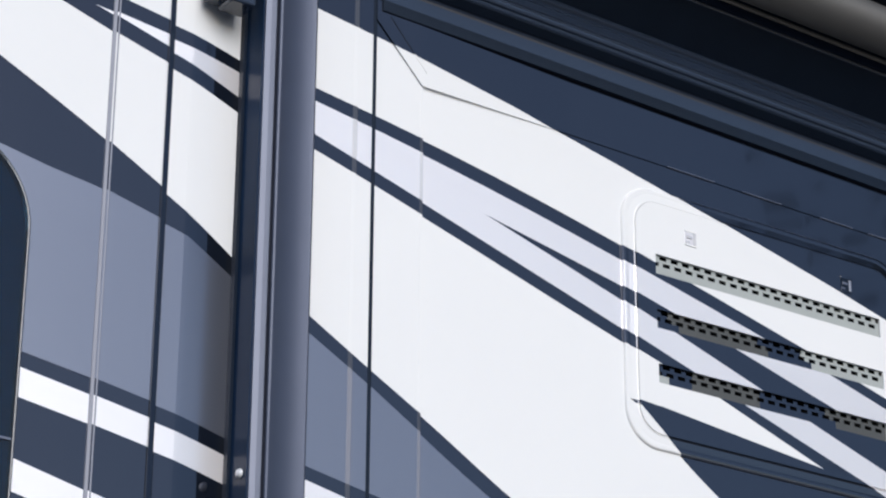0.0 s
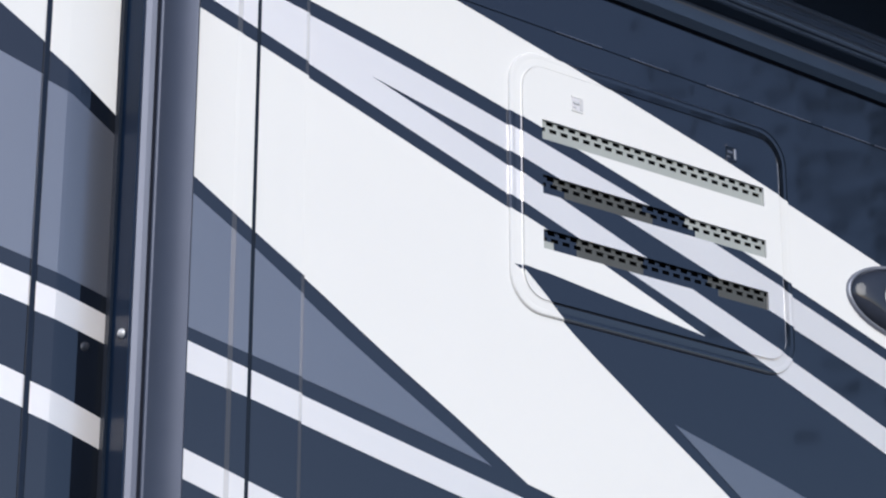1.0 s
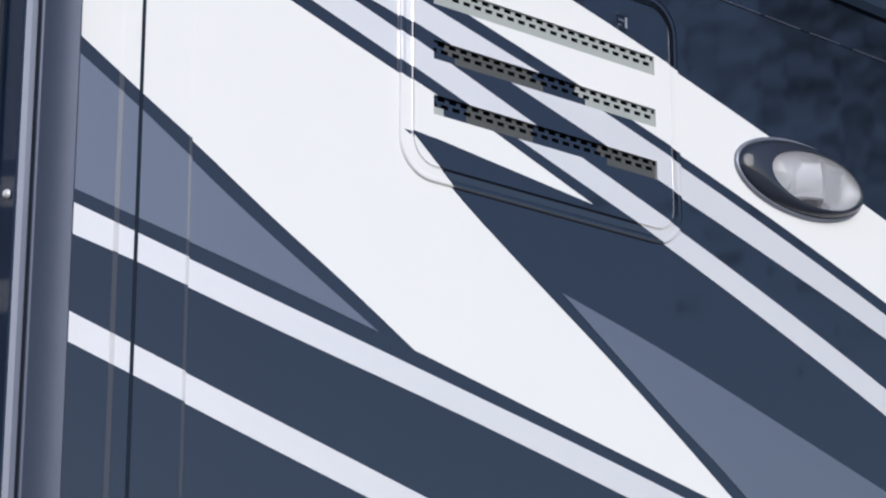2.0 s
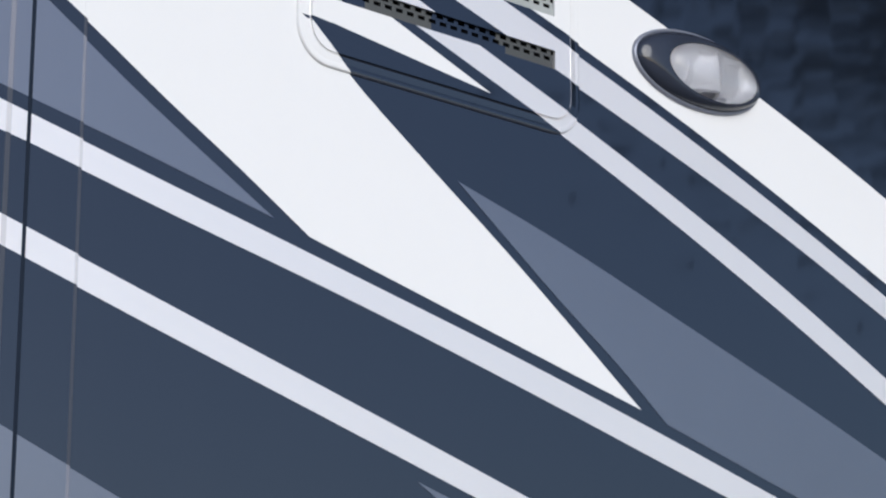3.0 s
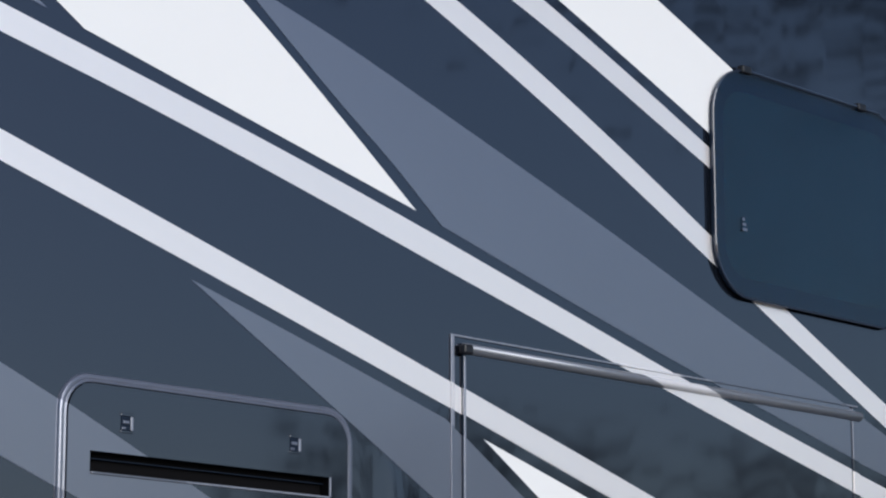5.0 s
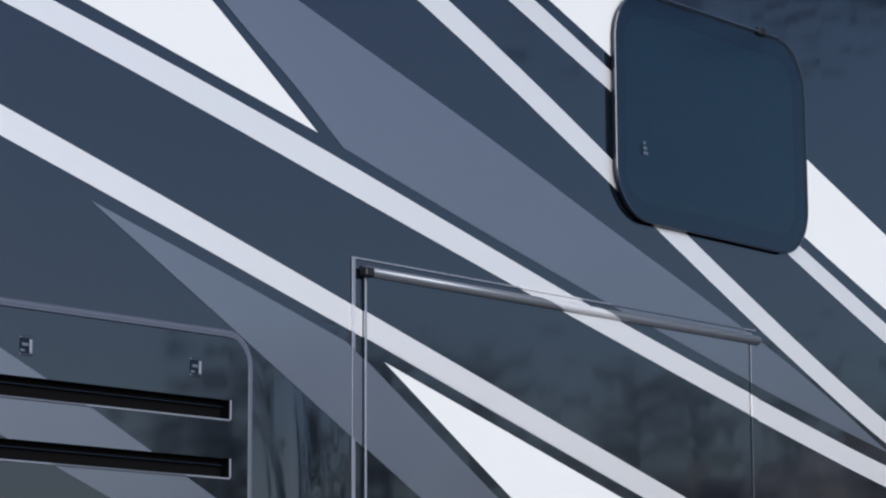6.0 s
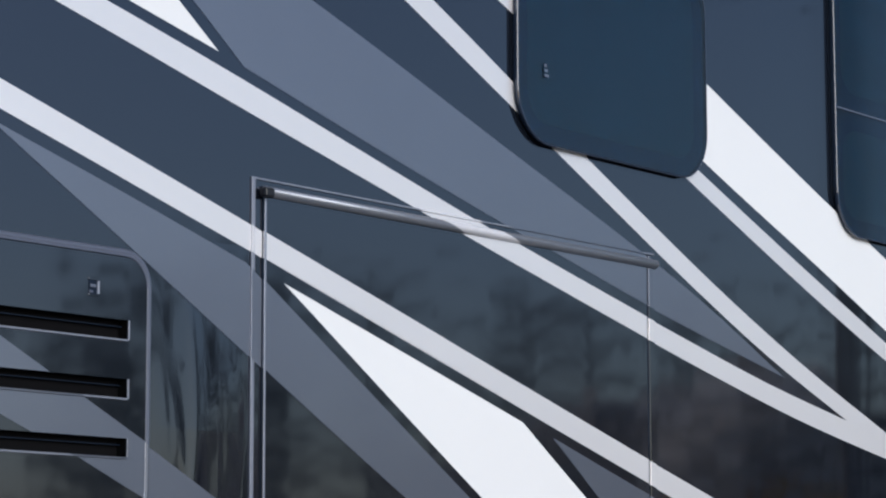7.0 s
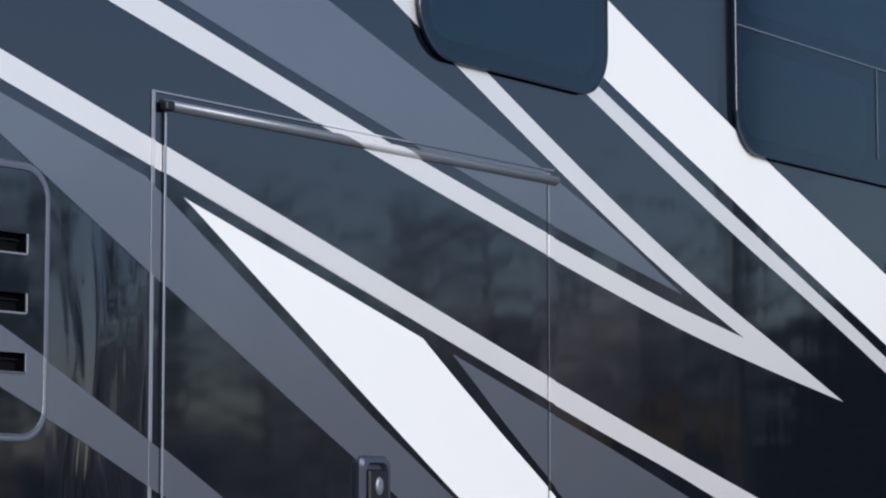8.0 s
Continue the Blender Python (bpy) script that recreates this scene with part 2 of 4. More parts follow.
KITE_TOP = edge([(-1.8, 2.42), (-1.561, 2.351), (-1.317, 2.3), (-1.15, 2.2115), (-1.08, 2.1735), (-0.932, 2.084), (-0.712, 1.962)])
KITE_LOW = edge([(-1.8, 2.155), (-1.511, 2.109), (-1.353, 2.086), (-1.15, 2.048), (-0.932, 2.008), (-0.712, 1.962)])
MID_TOP = edge([(-1.8, 2.136), (-1.513, 2.091), (-1.352, 2.065), (-1.146, 2.030), (-0.870, 1.973), (-0.593, 1.915), (-0.317, 1.856), (-0.040, 1.791), (0.236, 1.722),
                (0.512, 1.653), (0.789, 1.589), (1.065, 1.527), (1.342, 1.468), (1.618, 1.419)])
MID_LOW = edge([(-1.8, 2.098), (-1.511, 2.056), (-1.39, 2.037), (-1.144, 1.995), (-0.857, 1.935), (-0.569, 1.876), (-0.282, 1.810), (0.005, 1.740), (0.292, 1.671),
                (0.580, 1.603), (0.867, 1.536), (1.154, 1.471), (1.441, 1.411), (1.729, 1.362), (2.016, 1.317)])
BELT_TOP = edge([(-1.8, 2.05), (-1.387, 1.957), (-1.144, 1.901), (-0.892, 1.834), (-0.387, 1.698), (-0.135, 1.628), (0.117, 1.557), (0.370, 1.4855), (0.622, 1.4125),
                 (0.874, 1.3420), (1.127, 1.2722), (1.379, 1.2035), (1.685, 1.123), (3.2, 0.72)])
BELT_LOW = edge([(-1.8, 2.01), (-1.384, 1.92), (-1.143, 1.865), (-0.891, 1.797), (-0.387, 1.661), (-0.135, 1.591), (0.117, 1.521), (0.370, 1.4490), (0.622, 1.3757),
                 (0.874, 1.3038), (1.126, 1.2328), (1.378, 1.165), (1.517, 1.124), (3.2, 0.67)])
BLADE_TOP = edge([(-0.409, 2.072), (-0.23, 2.027), (0.006, 1.957), (0.284, 1.872), (0.563, 1.781), (0.841, 1.692), (1.120, 1.596), (1.398, 1.482)])
BLADE_LOW = edge([(-0.409, 2.072), (-0.216, 1.938), (-0.118, 1.875), (-0.02, 1.804)], [(-0.02, 1.804), (0.236, 1.739), (0.492, 1.677), (0.749, 1.617), (1.005, 1.560), (1.398, 1.482)])
FIN_TOP = edge([(-0.478, 1.667), (-0.244, 1.604), (-0.013, 1.539)], [(-0.013, 1.539), (0.212, 1.402), (0.441, 1.262), (0.669, 1.133), (0.95, 0.970)])
FIN_LOW = edge([(-0.478, 1.667), (-0.255, 1.548), (-0.033, 1.428), (0.188, 1.309), (0.410, 1.192), (0.95, 0.91)])
SHARD_TOP = edge([(0.060, 1.518), (0.339, 1.4382), (0.6105, 1.3597)], [(0.6105, 1.3597), (0.7638, 1.2592), (0.9231, 1.1602), (1.2, 0.987)])
SHARD_LOW = edge([(0.060, 1.518), (0.263, 1.3920), (0.466, 1.2670), (0.669, 1.143), (1.2, 0.83)])
TAIL_TOP = edge([(0.691, 1.340), (0.920, 1.2730), (1.148, 1.2085), (1.377, 1.138), (2.2, 0.89)])
TAIL_LOW = edge([(0.691, 1.340), (0.839, 1.2335), (0.988, 1.134), (1.2, 0.99), (2.2, 0.4)])
SASH_TOP = edge([(-1.8, 1.91), (-0.994, 1.617), (-0.766, 1.531), (-0.538, 1.439), (-0.310, 1.338), (-0.082, 1.230), (0.146, 1.116), (0.6, 0.88)])
SASH_LOW = edge([(-1.8, 1.79), (-0.847, 1.455), (-0.531, 1.340), (-0.344, 1.272), (-0.156, 1.197), (0.031, 1.115), (0.6, 0.86)])

BANDS = [
    ("white", TOP, UPPER_A, -1.8, 3.2),
    ("silver", UPPER_B, LOWER_C, -1.456, -0.9), ("silver", UPPER_B, LOWER_A, -0.9, 3.2), ("silver", UPPER_C, LOWER_C, -0.9, 1.618),
    ("white", FIELD_TOP, FIELD_LOW, -1.8, -0.677), ("white", FIELD_RIGHT, FIELD_LOW, -0.677, -0.071), ("white", FIELD_TOP, WEDGE_LOW, -0.677, -0.354),
    ("grey", KITE_TOP, KITE_LOW, -1.8, -0.712),
    ("silver", MID_TOP, MID_LOW, -1.8, 1.618), ("silver", UPPER_C, MID_LOW, 1.618, 2.016),
    ("silver", BELT_TOP, BELT_LOW, -1.8, 3.2),
    ("grey", BLADE_TOP, BLADE_LOW, -0.409, 1.398), ("grey", FIN_TOP, FIN_LOW, -0.478, 0.95),
    ("white", SHARD_TOP, SHARD_LOW, 0.061, 1.2), ("grey", TAIL_TOP, TAIL_LOW, 0.689, 2.2), ("grey", SASH_TOP, SASH_LOW, -1.8, 0.6),
]
ORDER = ["charcoal", "white", "silver", "grey"]
STRIPE_LABEL = {"white": "glossy white painted swoosh on the body", "silver": "pale silver painted pinstripe band", "grey": "blue-grey painted swoosh on the body"}


def colour_at(x, z):
    for tone, up, low, x0, x1 in BANDS:
        if x0 <= x <= x1 and height(low, x) <= z <= height(up, x):
            return ORDER.index(tone)
    return 0


def paint(bm, only=None):
    """Cuts a mesh along the bands that cross it and gives each face its band's paint."""
    xs, zs = [v.co.x for v in bm.verts], [v.co.z for v in bm.verts]
    bx0, bx1, bz0, bz1 = min(xs), max(xs), min(zs), max(zs)
    for tone, up, low, x0, x1 in BANDS:
        for e in (up, low):
            knots = np.unique(np.r_[np.clip([bx0, bx1], x0, x1), [x for x in e[:, 0] if bx0 < x < bx1 and x0 < x < x1]])
            if knots[-1] - knots[0] < 1e-4:
                continue
            keep = [knots[0]]
            for x in knots[1:]:
                mids = np.linspace(keep[-1], x, 6)
                chord = np.interp(mids, [keep[-1], x], height(e, [keep[-1], x]))
                if np.abs(chord - height(e, mids)).max() > 0.0012 or x == knots[-1]:
                    keep.append(x)
            for a, b in zip(keep, keep[1:]):
                za, zb = height(e, a), height(e, b)
                if max(za, zb) < bz0 or min(za, zb) > bz1:
                    continue
                faces = [f for f in bm.faces if max(v.co.x for v in f.verts) > a - 1e-6 and min(v.co.x for v in f.verts) < b + 1e-6]
                geom = list({v for f in faces for v in f.verts}) + list({k for f in faces for k in f.edges}) + faces
                bmesh.ops.bisect_plane(bm, geom=geom, plane_co=(a, 0, za), plane_no=(za - zb, 0, b - a), dist=1e-6)
    for f in bm.faces:
        if only is None or f.material_index in only:
            c = f.calc_center_median()
            f.material_index = colour_at(c.x, c.z)
    return bm


PAINT_LIST = [CHARCOAL, WHITE, SILVER, GREY]
# door frame and slot lips: on charcoal the paler trim stands for highlights
TRIM_LIST = [TRIM, WHITE, PALE, GREY]
# drip rail: on charcoal the grey stands for the sky it reflects
RAIL_LIST = [RAIL, WHITE, PALE, RAIL]
# grille paints: white and silver are darkened to hold the slots' shade
GRILLE_LIST = [CHARCOAL, WHITE_SHADED, SILVER_SHADED, GREY]
# beads: each band's tone shifted to carry the bead's sheen
BEAD_LIST = [BEAD, WHITE, PALE, EDGE]
# lower hatch rim: charcoal is swapped for paler slate as its catch of sky
FLANGE_LIST = [FLANGE, WHITE, SILVER, GREY]


def pieces(bm):
    """The connected pieces of a mesh, each as a mesh of its own."""
    left, out = set(bm.faces), []
    while left:
        todo, found = [left.pop()], []
        while todo:
            f = todo.pop()
            found.append(f)
            for v in f.verts:
                for g in v.link_faces:
                    if g in left:
                        left.remove(g)
                        todo.append(g)
        one = bmesh.new()
        seen = {}
        for f in found:
            one.faces.new([seen.setdefault(v, None) or seen.update({v: one.verts.new(v.co)}) or seen[v] for v in f.verts])
        out.append(one)
    return sorted(out, key=lambda m: min(tuple(v.co) for v in m.verts))


def stripes(panel, rects, y):
    """The painted bands that cross the flat rectangles of a panel, each band a skin of paint on it."""
    for tone, up, low, b0, b1 in BANDS:
        bm = bmesh.new()
        for x0, x1, z0, z1 in rects:
            a, b = max(x0, b0), min(x1, b1)
            if b - a < 1e-3:
                continue
            xs = np.unique(np.r_[a, b, [x for e in (up, low) for x in e[:, 0] if a < x < b], np.linspace(a, b, 3)])
            for p, q in zip(xs, xs[1:]):
                if q - p < 1e-5:
                    continue
                poly = [(p, height(low, p)), (q, height(low, q)), (q, height(up, q)), (p, height(up, p))]
                for limit, sign in ((z0, 1), (z1, -1)):
                    out = []
                    for s, t in zip(poly, poly[1:] + poly[:1]):
                        ds, dt = sign * (s[1] - limit), sign * (t[1] - limit)
                        if ds >= 0:
                            out.append(s)
                        if ds * dt < 0:
                            k = ds / (ds - dt)
                            out.append((s[0] + k * (t[0] - s[0]), s[1] + k * (t[1] - s[1])))
                    poly = out
                    if not poly:
                        break
                clean = [c for i, c in enumerate(poly) if abs(c[0] - poly[i - 1][0]) + abs(c[1] - poly[i - 1][1]) > 1e-6]
                if len(clean) >= 3:
                    bm.faces.new([bm.verts.new((c[0], y - 0.0006, c[1])) for c in clean])
        if bm.faces:
            bmesh.ops.remove_doubles(bm, verts=bm.verts, dist=1e-6)
        for piece in pieces(bm):
            ob = part("stripe", piece, PAINTS[tone], panel, STRIPE_LABEL[tone])
            if ob.data.polygons[0].normal.y > 0:
                ob.data.flip_normals()
        bm.free()


# ---- ground ----
bm = bmesh.new()
bmesh.ops.create_grid(bm, x_segments=2, y_segments=2, size=400)
ground = part("ground", bm, ASPHALT, None)
tagged(ground, "pale weathered concrete yard under the motorhome", "ground", kind="structure")

# ---- motorhome: an Empty at its base, with the body's parts under it ----
van = tagged(new("motorhome"), "parked motorhome with charcoal, white and silver swoosh livery", "motorhome")
WALL_LOW, WALL_TOP, TH = 0.45, 2.69, 0.05
PILASTER = (-1.428, -0.996)
GROOVE_L, GROOVE_R = (-1.359, -1.3475), (-1.0724, -1.0668)


def around(x0, x1, z0, z1, holes):
    """The rectangles of a wall that are left round its openings."""
    xs = sorted({x0, x1, *[h[0] for h in holes], *[h[1] for h in holes]})
    out = []
    for a, b in zip(xs, xs[1:]):
        zs = [z0] + [z for h in sorted(holes, key=lambda h: h[2]) if h[0] < (a + b) / 2 < h[1] for z in h[2:]] + [z1]
        out += [(a, b, c, d) for c, d in zip(zs[::2], zs[1::2])]
    return out


def panel(name, x0, x1, z0, z1, y, label="", holes=()):
    rects = around(x0, x1, z0, z1, list(holes))
    bm = bmesh.new()
    xs = sorted({x0, x1, *[v for h in holes for v in h[:2]]})
    zs = sorted({z0, z1, *[v for h in holes for v in h[2:]]})
    at = {(i, k): bm.verts.new((x, y, z)) for i, x in enumerate(xs) for k, z in enumerate(zs)}
    for i in range(len(xs) - 1):
        for k in range(len(zs) - 1):
            cx, cz = (xs[i] + xs[i + 1]) / 2, (zs[k] + zs[k + 1]) / 2
            if not any(h[0] < cx < h[1] and h[2] < cz < h[3] for h in holes):
                bm.faces.new((at[i, k], at[i + 1, k], at[i + 1, k + 1], at[i, k + 1]))
    ret = bmesh.ops.extrude_face_region(bm, geom=bm.faces[:], use_keep_orig=True)
    bmesh.ops.translate(bm, verts=[v for v in ret["geom"] if isinstance(v, bmesh.types.BMVert)], vec=(0, TH, 0))
    ob = part(name, bm, CHARCOAL, van, label)
    stripes(ob, rects, y)
    return ob


# flat wall to the front, the upper wall above its seam, and the wall behind the arm
SEAM = 2.583
HOLES = [(-0.660, -0.216, 2.204, 2.519), (-0.662, -0.221, 1.209, 1.506)]
panel("side_wall", PILASTER[1], 3.2, WALL_LOW, WALL_TOP, 0.0, "glossy charcoal motorhome side wall with swoosh bands", HOLES)
bm = bmesh.new()
# the ledge at the seam fades out towards the front
ledge = [(-1.068, 2.6620, -0.0055), (-0.9985, 2.5875, -0.0055), (-0.76, 2.5868, -0.0014), (3.2, 2.523, -0.0014)]
rows = [[bm.verts.new((x, y, z)) for x, z, y in ledge], [bm.verts.new((x, -0.0004, z)) for x, z, y in ledge], [bm.verts.new((x, y, WALL_TOP)) for x, z, y in ledge]]
for k in range(3):
    bm.faces.new((rows[0][k], rows[0][k + 1], rows[2][k + 1], rows[2][k]))
    bm.faces.new((rows[1][k], rows[1][k + 1], rows[0][k + 1], rows[0][k]))
bm.faces.new((rows[1][0], rows[0][0], rows[2][0]))
paint(bm)
part("upper_wall", bm, PAINT_LIST, van, "glossy charcoal upper side wall above a seam")
panel("side_wall", -3.6, PILASTER[0] - 0.001, WALL_LOW, WALL_TOP, 0.0, "glossy side wall behind the awning arm")

# raised moulding with a groove on each side and the shallow trough that the arm folds into
bm = bmesh.new()
trough = [(PILASTER[0], 0.02), (PILASTER[0], -0.004), (GROOVE_L[0] - 0.001, -0.004), (GROOVE_L[0], -0.0036), (GROOVE_L[1], 0.0028), (GROOVE_L[1] + 0.0005, 0.0024),
          (-1.3245, 0.0024)]
trough += [(-1.3225 + 0.0735 * k / 12, 0.0024 + 0.0110 * (k / 12) ** 1.2) for k in range(13)]
trough += [(-1.178, -0.002), (-1.160, -0.004), (GROOVE_R[0], -0.004), (GROOVE_R[0] + 0.001, 0.004), (GROOVE_R[1] - 0.001, 0.004), (GROOVE_R[1] - 0.001, 0.02)]
lo = [bm.verts.new((x, y, WALL_LOW)) for x, y in trough]
hi = [bm.verts.new((x, y, WALL_TOP)) for x, y in trough]
for i in range(len(trough)):
    k = (i + 1) % len(trough)
    bm.faces.new((lo[i], lo[k], hi[k], hi[i]))
paint(bm)
part("moulding", bm, PAINT_LIST, van, "raised body moulding with grooves behind the awning arm")
bm = bmesh.new()
cut = [(GROOVE_R[1], WALL_LOW), (PILASTER[1], WALL_LOW), (PILASTER[1], 2.583), (GROOVE_R[1], 2.658)]
loft(bm, [[(x + (i if x < -1.03 else -i), y, z - (i if z > 2 else 0)) for x, z in cut] for i, y in ((0.0, 0.01), (0.0, -0.0038), (0.0003, -0.0041))], False, True)
paint(bm)
part("moulding", bm, PAINT_LIST, van, "raised body moulding with a slanted top end")
# navy strip that puts the painted groove's shade in as colour
bm = bmesh.new()
loft(bm, [[(x, y, z) for x, y in ((GROOVE_L[0] + 0.0010, -0.0032), (GROOVE_L[0] + 0.0014, -0.0040), (GROOVE_L[1] - 0.0010, 0.0012), (GROOVE_L[1] - 0.0006, 0.0024))] for z in (WALL_LOW, WALL_TOP - 0.002)], True, True)
part("groove_strip", bm, DARK_TRIM, van, "gloss navy strip standing for the shade in the rear body groove")
part("groove_strip", box(GROOVE_R[0] + 0.0004, GROOVE_R[1] - 0.0002, -0.0036, 0.0038, WALL_LOW, WALL_TOP), SOFFIT, van, "black seal in the body groove")


def bead(x, w, h, z0, z1, y):
    """A slim raised strip on the wall, tilted a little towards the rear, painted with the bands that run over it."""
    bm = bmesh.new()
    cols = [(x - w / 2, y), (x - w / 2 + 0.0005, y - 0.0004), (x + w / 2 - 0.0007, y - 0.0004 - h), (x + w / 2 - 0.0002, y - 0.0003 - h), (x + w / 2, y)]
    lo = [bm.verts.new((a, b, z0)) for a, b in cols]
    hi = [bm.verts.new((a, b, z1)) for a, b in cols]
    for i in range(len(cols) - 1):
        bm.faces.new((lo[i], lo[i + 1], hi[i + 1], hi[i]))
    bm.faces.new(lo)
    bm.faces.new(hi)
    paint(bm)
    return part("bead", bm, BEAD_LIST, van, "slim raised bead over the painted bands, its sheen put in the colour")


bead(-1.0970, 0.0070, 0.00045, WALL_LOW, WALL_TOP - 0.001, -0.0038)
bm = bmesh.new()
loft(bm, [[(PILASTER[0] + dx, y, z) for dx, y in ((-0.0042, 0.0), (-0.0036, -0.0016), (0.0030, -0.0046), (0.0036, -0.0044), (0.0036, -0.0030))] for z in (WALL_LOW, WALL_TOP - 0.001)], True, True)
part("edge_strip", bm, EDGE, van, "slim pale strip over the moulding's rear edge")
bead(-0.9985, 0.0045, 0.0002, WALL_LOW, SEAM + 0.002, -0.0040)


def rail_bead(x0, z0, x1, z1, w, h, y):
    """A slim half-round bead along the wall between two points."""
    bm = bmesh.new()
    n = 5
    dx, dz = (x1 - x0), (z1 - z0)
    s = math.hypot(dx, dz)
    nx, nz = -dz / s, dx / s
    ends = [[bm.verts.new((px + nx * w / 2 * math.cos(math.pi * i / n), y - h * math.sin(math.pi * i / n), pz + nz * w / 2 * math.cos(math.pi * i / n))) for i in range(n + 1)]
            for px, pz in ((x0, z0), (x1, z1))]
    for i in range(n):
        bm.faces.new((ends[0][i], ends[0][i + 1], ends[1][i + 1], ends[1][i]))
    paint(bm)
    return part("bead", bm, PAINT_LIST, van, "slim raised bead in the body paint")


rail_bead(-1.047, 2.671, -0.992, 2.607, 0.0022, 0.0008, -0.0055)
# the broken highlight on the seam's sealant, put in as paler dashes
for x0, x1 in ((-0.60, -0.52), (-0.47, -0.40), (-0.33, -0.27), (-0.24, -0.13), (-0.105, -0.01), (0.0, 0.075), (0.095, 0.16), (0.19, 0.33)):
    bm = bmesh.new()
    z0, z1 = 2.5868 - 0.0161 * (x0 + 0.76), 2.5868 - 0.0161 * (x1 + 0.76)
    loft(bm, [[(x0, y, z0 + d), (x1, y, z1 + d), (x1, y, z1 + d + 0.0011), (x0, y, z0 + d + 0.0011)] for y, d in ((-0.0012, -0.0004), (-0.0022, 0.0))], False, True)
    part("sealant", bm, FLANGE, van, "thin grey dashes for the broken highlight on the seam's sealant")

# the rest of the body, closed behind the wall
part("shell", box(-3.6, 3.2, 2.30, 2.35, WALL_LOW, 2.85), CABIN, van, "far side wall of the motorhome")
part("shell", box(-3.6, 3.2, 0.06, 2.29, WALL_LOW, 0.55), CABIN, van, "motorhome floor")
part("roof", box(-3.6, 3.2, 0.052, 2.35, 2.87, 2.95, bevel=0.015), CHARCOAL, van, "dark motorhome roof")
for x in (-3.6, 3.15):
    part("shell", box(x, x + 0.05, 0.055, 2.29, 0.56, 2.85), CABIN, van, "end wall of the motorhome")
part("shell", box(-3.6, 3.2, 0.011, 0.05, 2.695, 2.95), CABIN, van, "wall top behind the awning case")

# wheels carry it
def wheel(x, y):
    bm = bmesh.new()
    rings = []
    for r, w in ((0.22, -0.11), (0.37, -0.125), (0.40, -0.10), (0.40, 0.10), (0.37, 0.125), (0.22, 0.11)):
        rings.append([(x + r * math.cos(2 * math.pi * i / 32), y + w, 0.40 + r * math.sin(2 * math.pi * i / 32)) for i in range(32)])
    w = part("wheel", loft(bm, rings), RUBBER, van, "black tyre on a steel rim", smooth=True)
    bm = bmesh.new()
    rings = [[(x + r * math.cos(2 * math.pi * i / 24), y + d, 0.40 + r * math.sin(2 * math.pi * i / 24)) for i in range(24)]
             for r, d in ((0.22, 0.08), (0.22, -0.08), (0.19, -0.06), (0.06, -0.03))]
    part("rim", loft(bm, rings, True, True), ALU, w, "steel wheel rim")


for wx in (-2.6, 2.5):
    for wy in (0.22, 2.1):
        wheel(wx, wy)


# ---- awning arm and case ----
def arm():
    x0, x1, d = -1.2475, -1.1735, 0.034
    prof = [(x0, 0.018), (x0, -d + 0.0050), (x0 + 0.0012, -d + 0.0030), (x0 + 0.0080, -d + 0.0010), (x0 + 0.0140, -d), (x0 + 0.0148, -d + 0.0005), (x0 + 0.0150, -d + 0.007),
            (x0 + 0.0188, -d + 0.007), (x0 + 0.0190, -d + 0.0006), (x0 + 0.0200, -d - 0.0008), (x0 + 0.0225, -d - 0.0012)]
    prof += [(x0 + 0.0225 + 0.0475 * k / 20, -d - 0.0012 + 0.0024 * math.sin(math.pi * k / 20)) for k in range(1, 21)] + [(x1 - 0.0018, -d), (x1 - 0.0004, -d + 0.003), (x1, -d + 0.010), (x1, 0.0)]
    bm = bmesh.new()
    lo = [bm.verts.new((x, y - 0.005, 0.62)) for x, y in prof]
    hi = [bm.verts.new((x, y - 0.005, 2.80)) for x, y in prof]
    for i in range(len(prof)):
        j = (i + 1) % len(prof)
        bm.faces.new((lo[i], lo[j], hi[j], hi[i]))
    bm.faces.new(lo)
    bm.faces.new(hi)
    ob = part("awning_arm", bm, ARM, van, "folded slate-grey metal awning arm")
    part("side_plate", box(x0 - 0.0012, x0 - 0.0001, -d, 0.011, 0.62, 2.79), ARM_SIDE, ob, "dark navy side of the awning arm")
    for sx, label in ((x0 - 0.0035, "rubber lip along the awning arm"),):
        part("seal", box(sx - 0.002, sx + 0.002, 0.004, 0.0128, 0.62, 2.79), SOFFIT, ob, label)
    bm = bmesh.new()
    rings = [[(x0 - h, -0.020 + r * math.cos(2 * math.pi * i / 16), 2.0165 + r * math.sin(2 * math.pi * i / 16)) for i in range(16)]
             for r, h in ((0.0058, 0.0), (0.0058, 0.003), (0.0045, 0.0052), (0.002, 0.0062))]
    part("bolt", loft(bm, rings, False, True), BOLT, ob, "small pale bolt head", smooth=True)


arm()


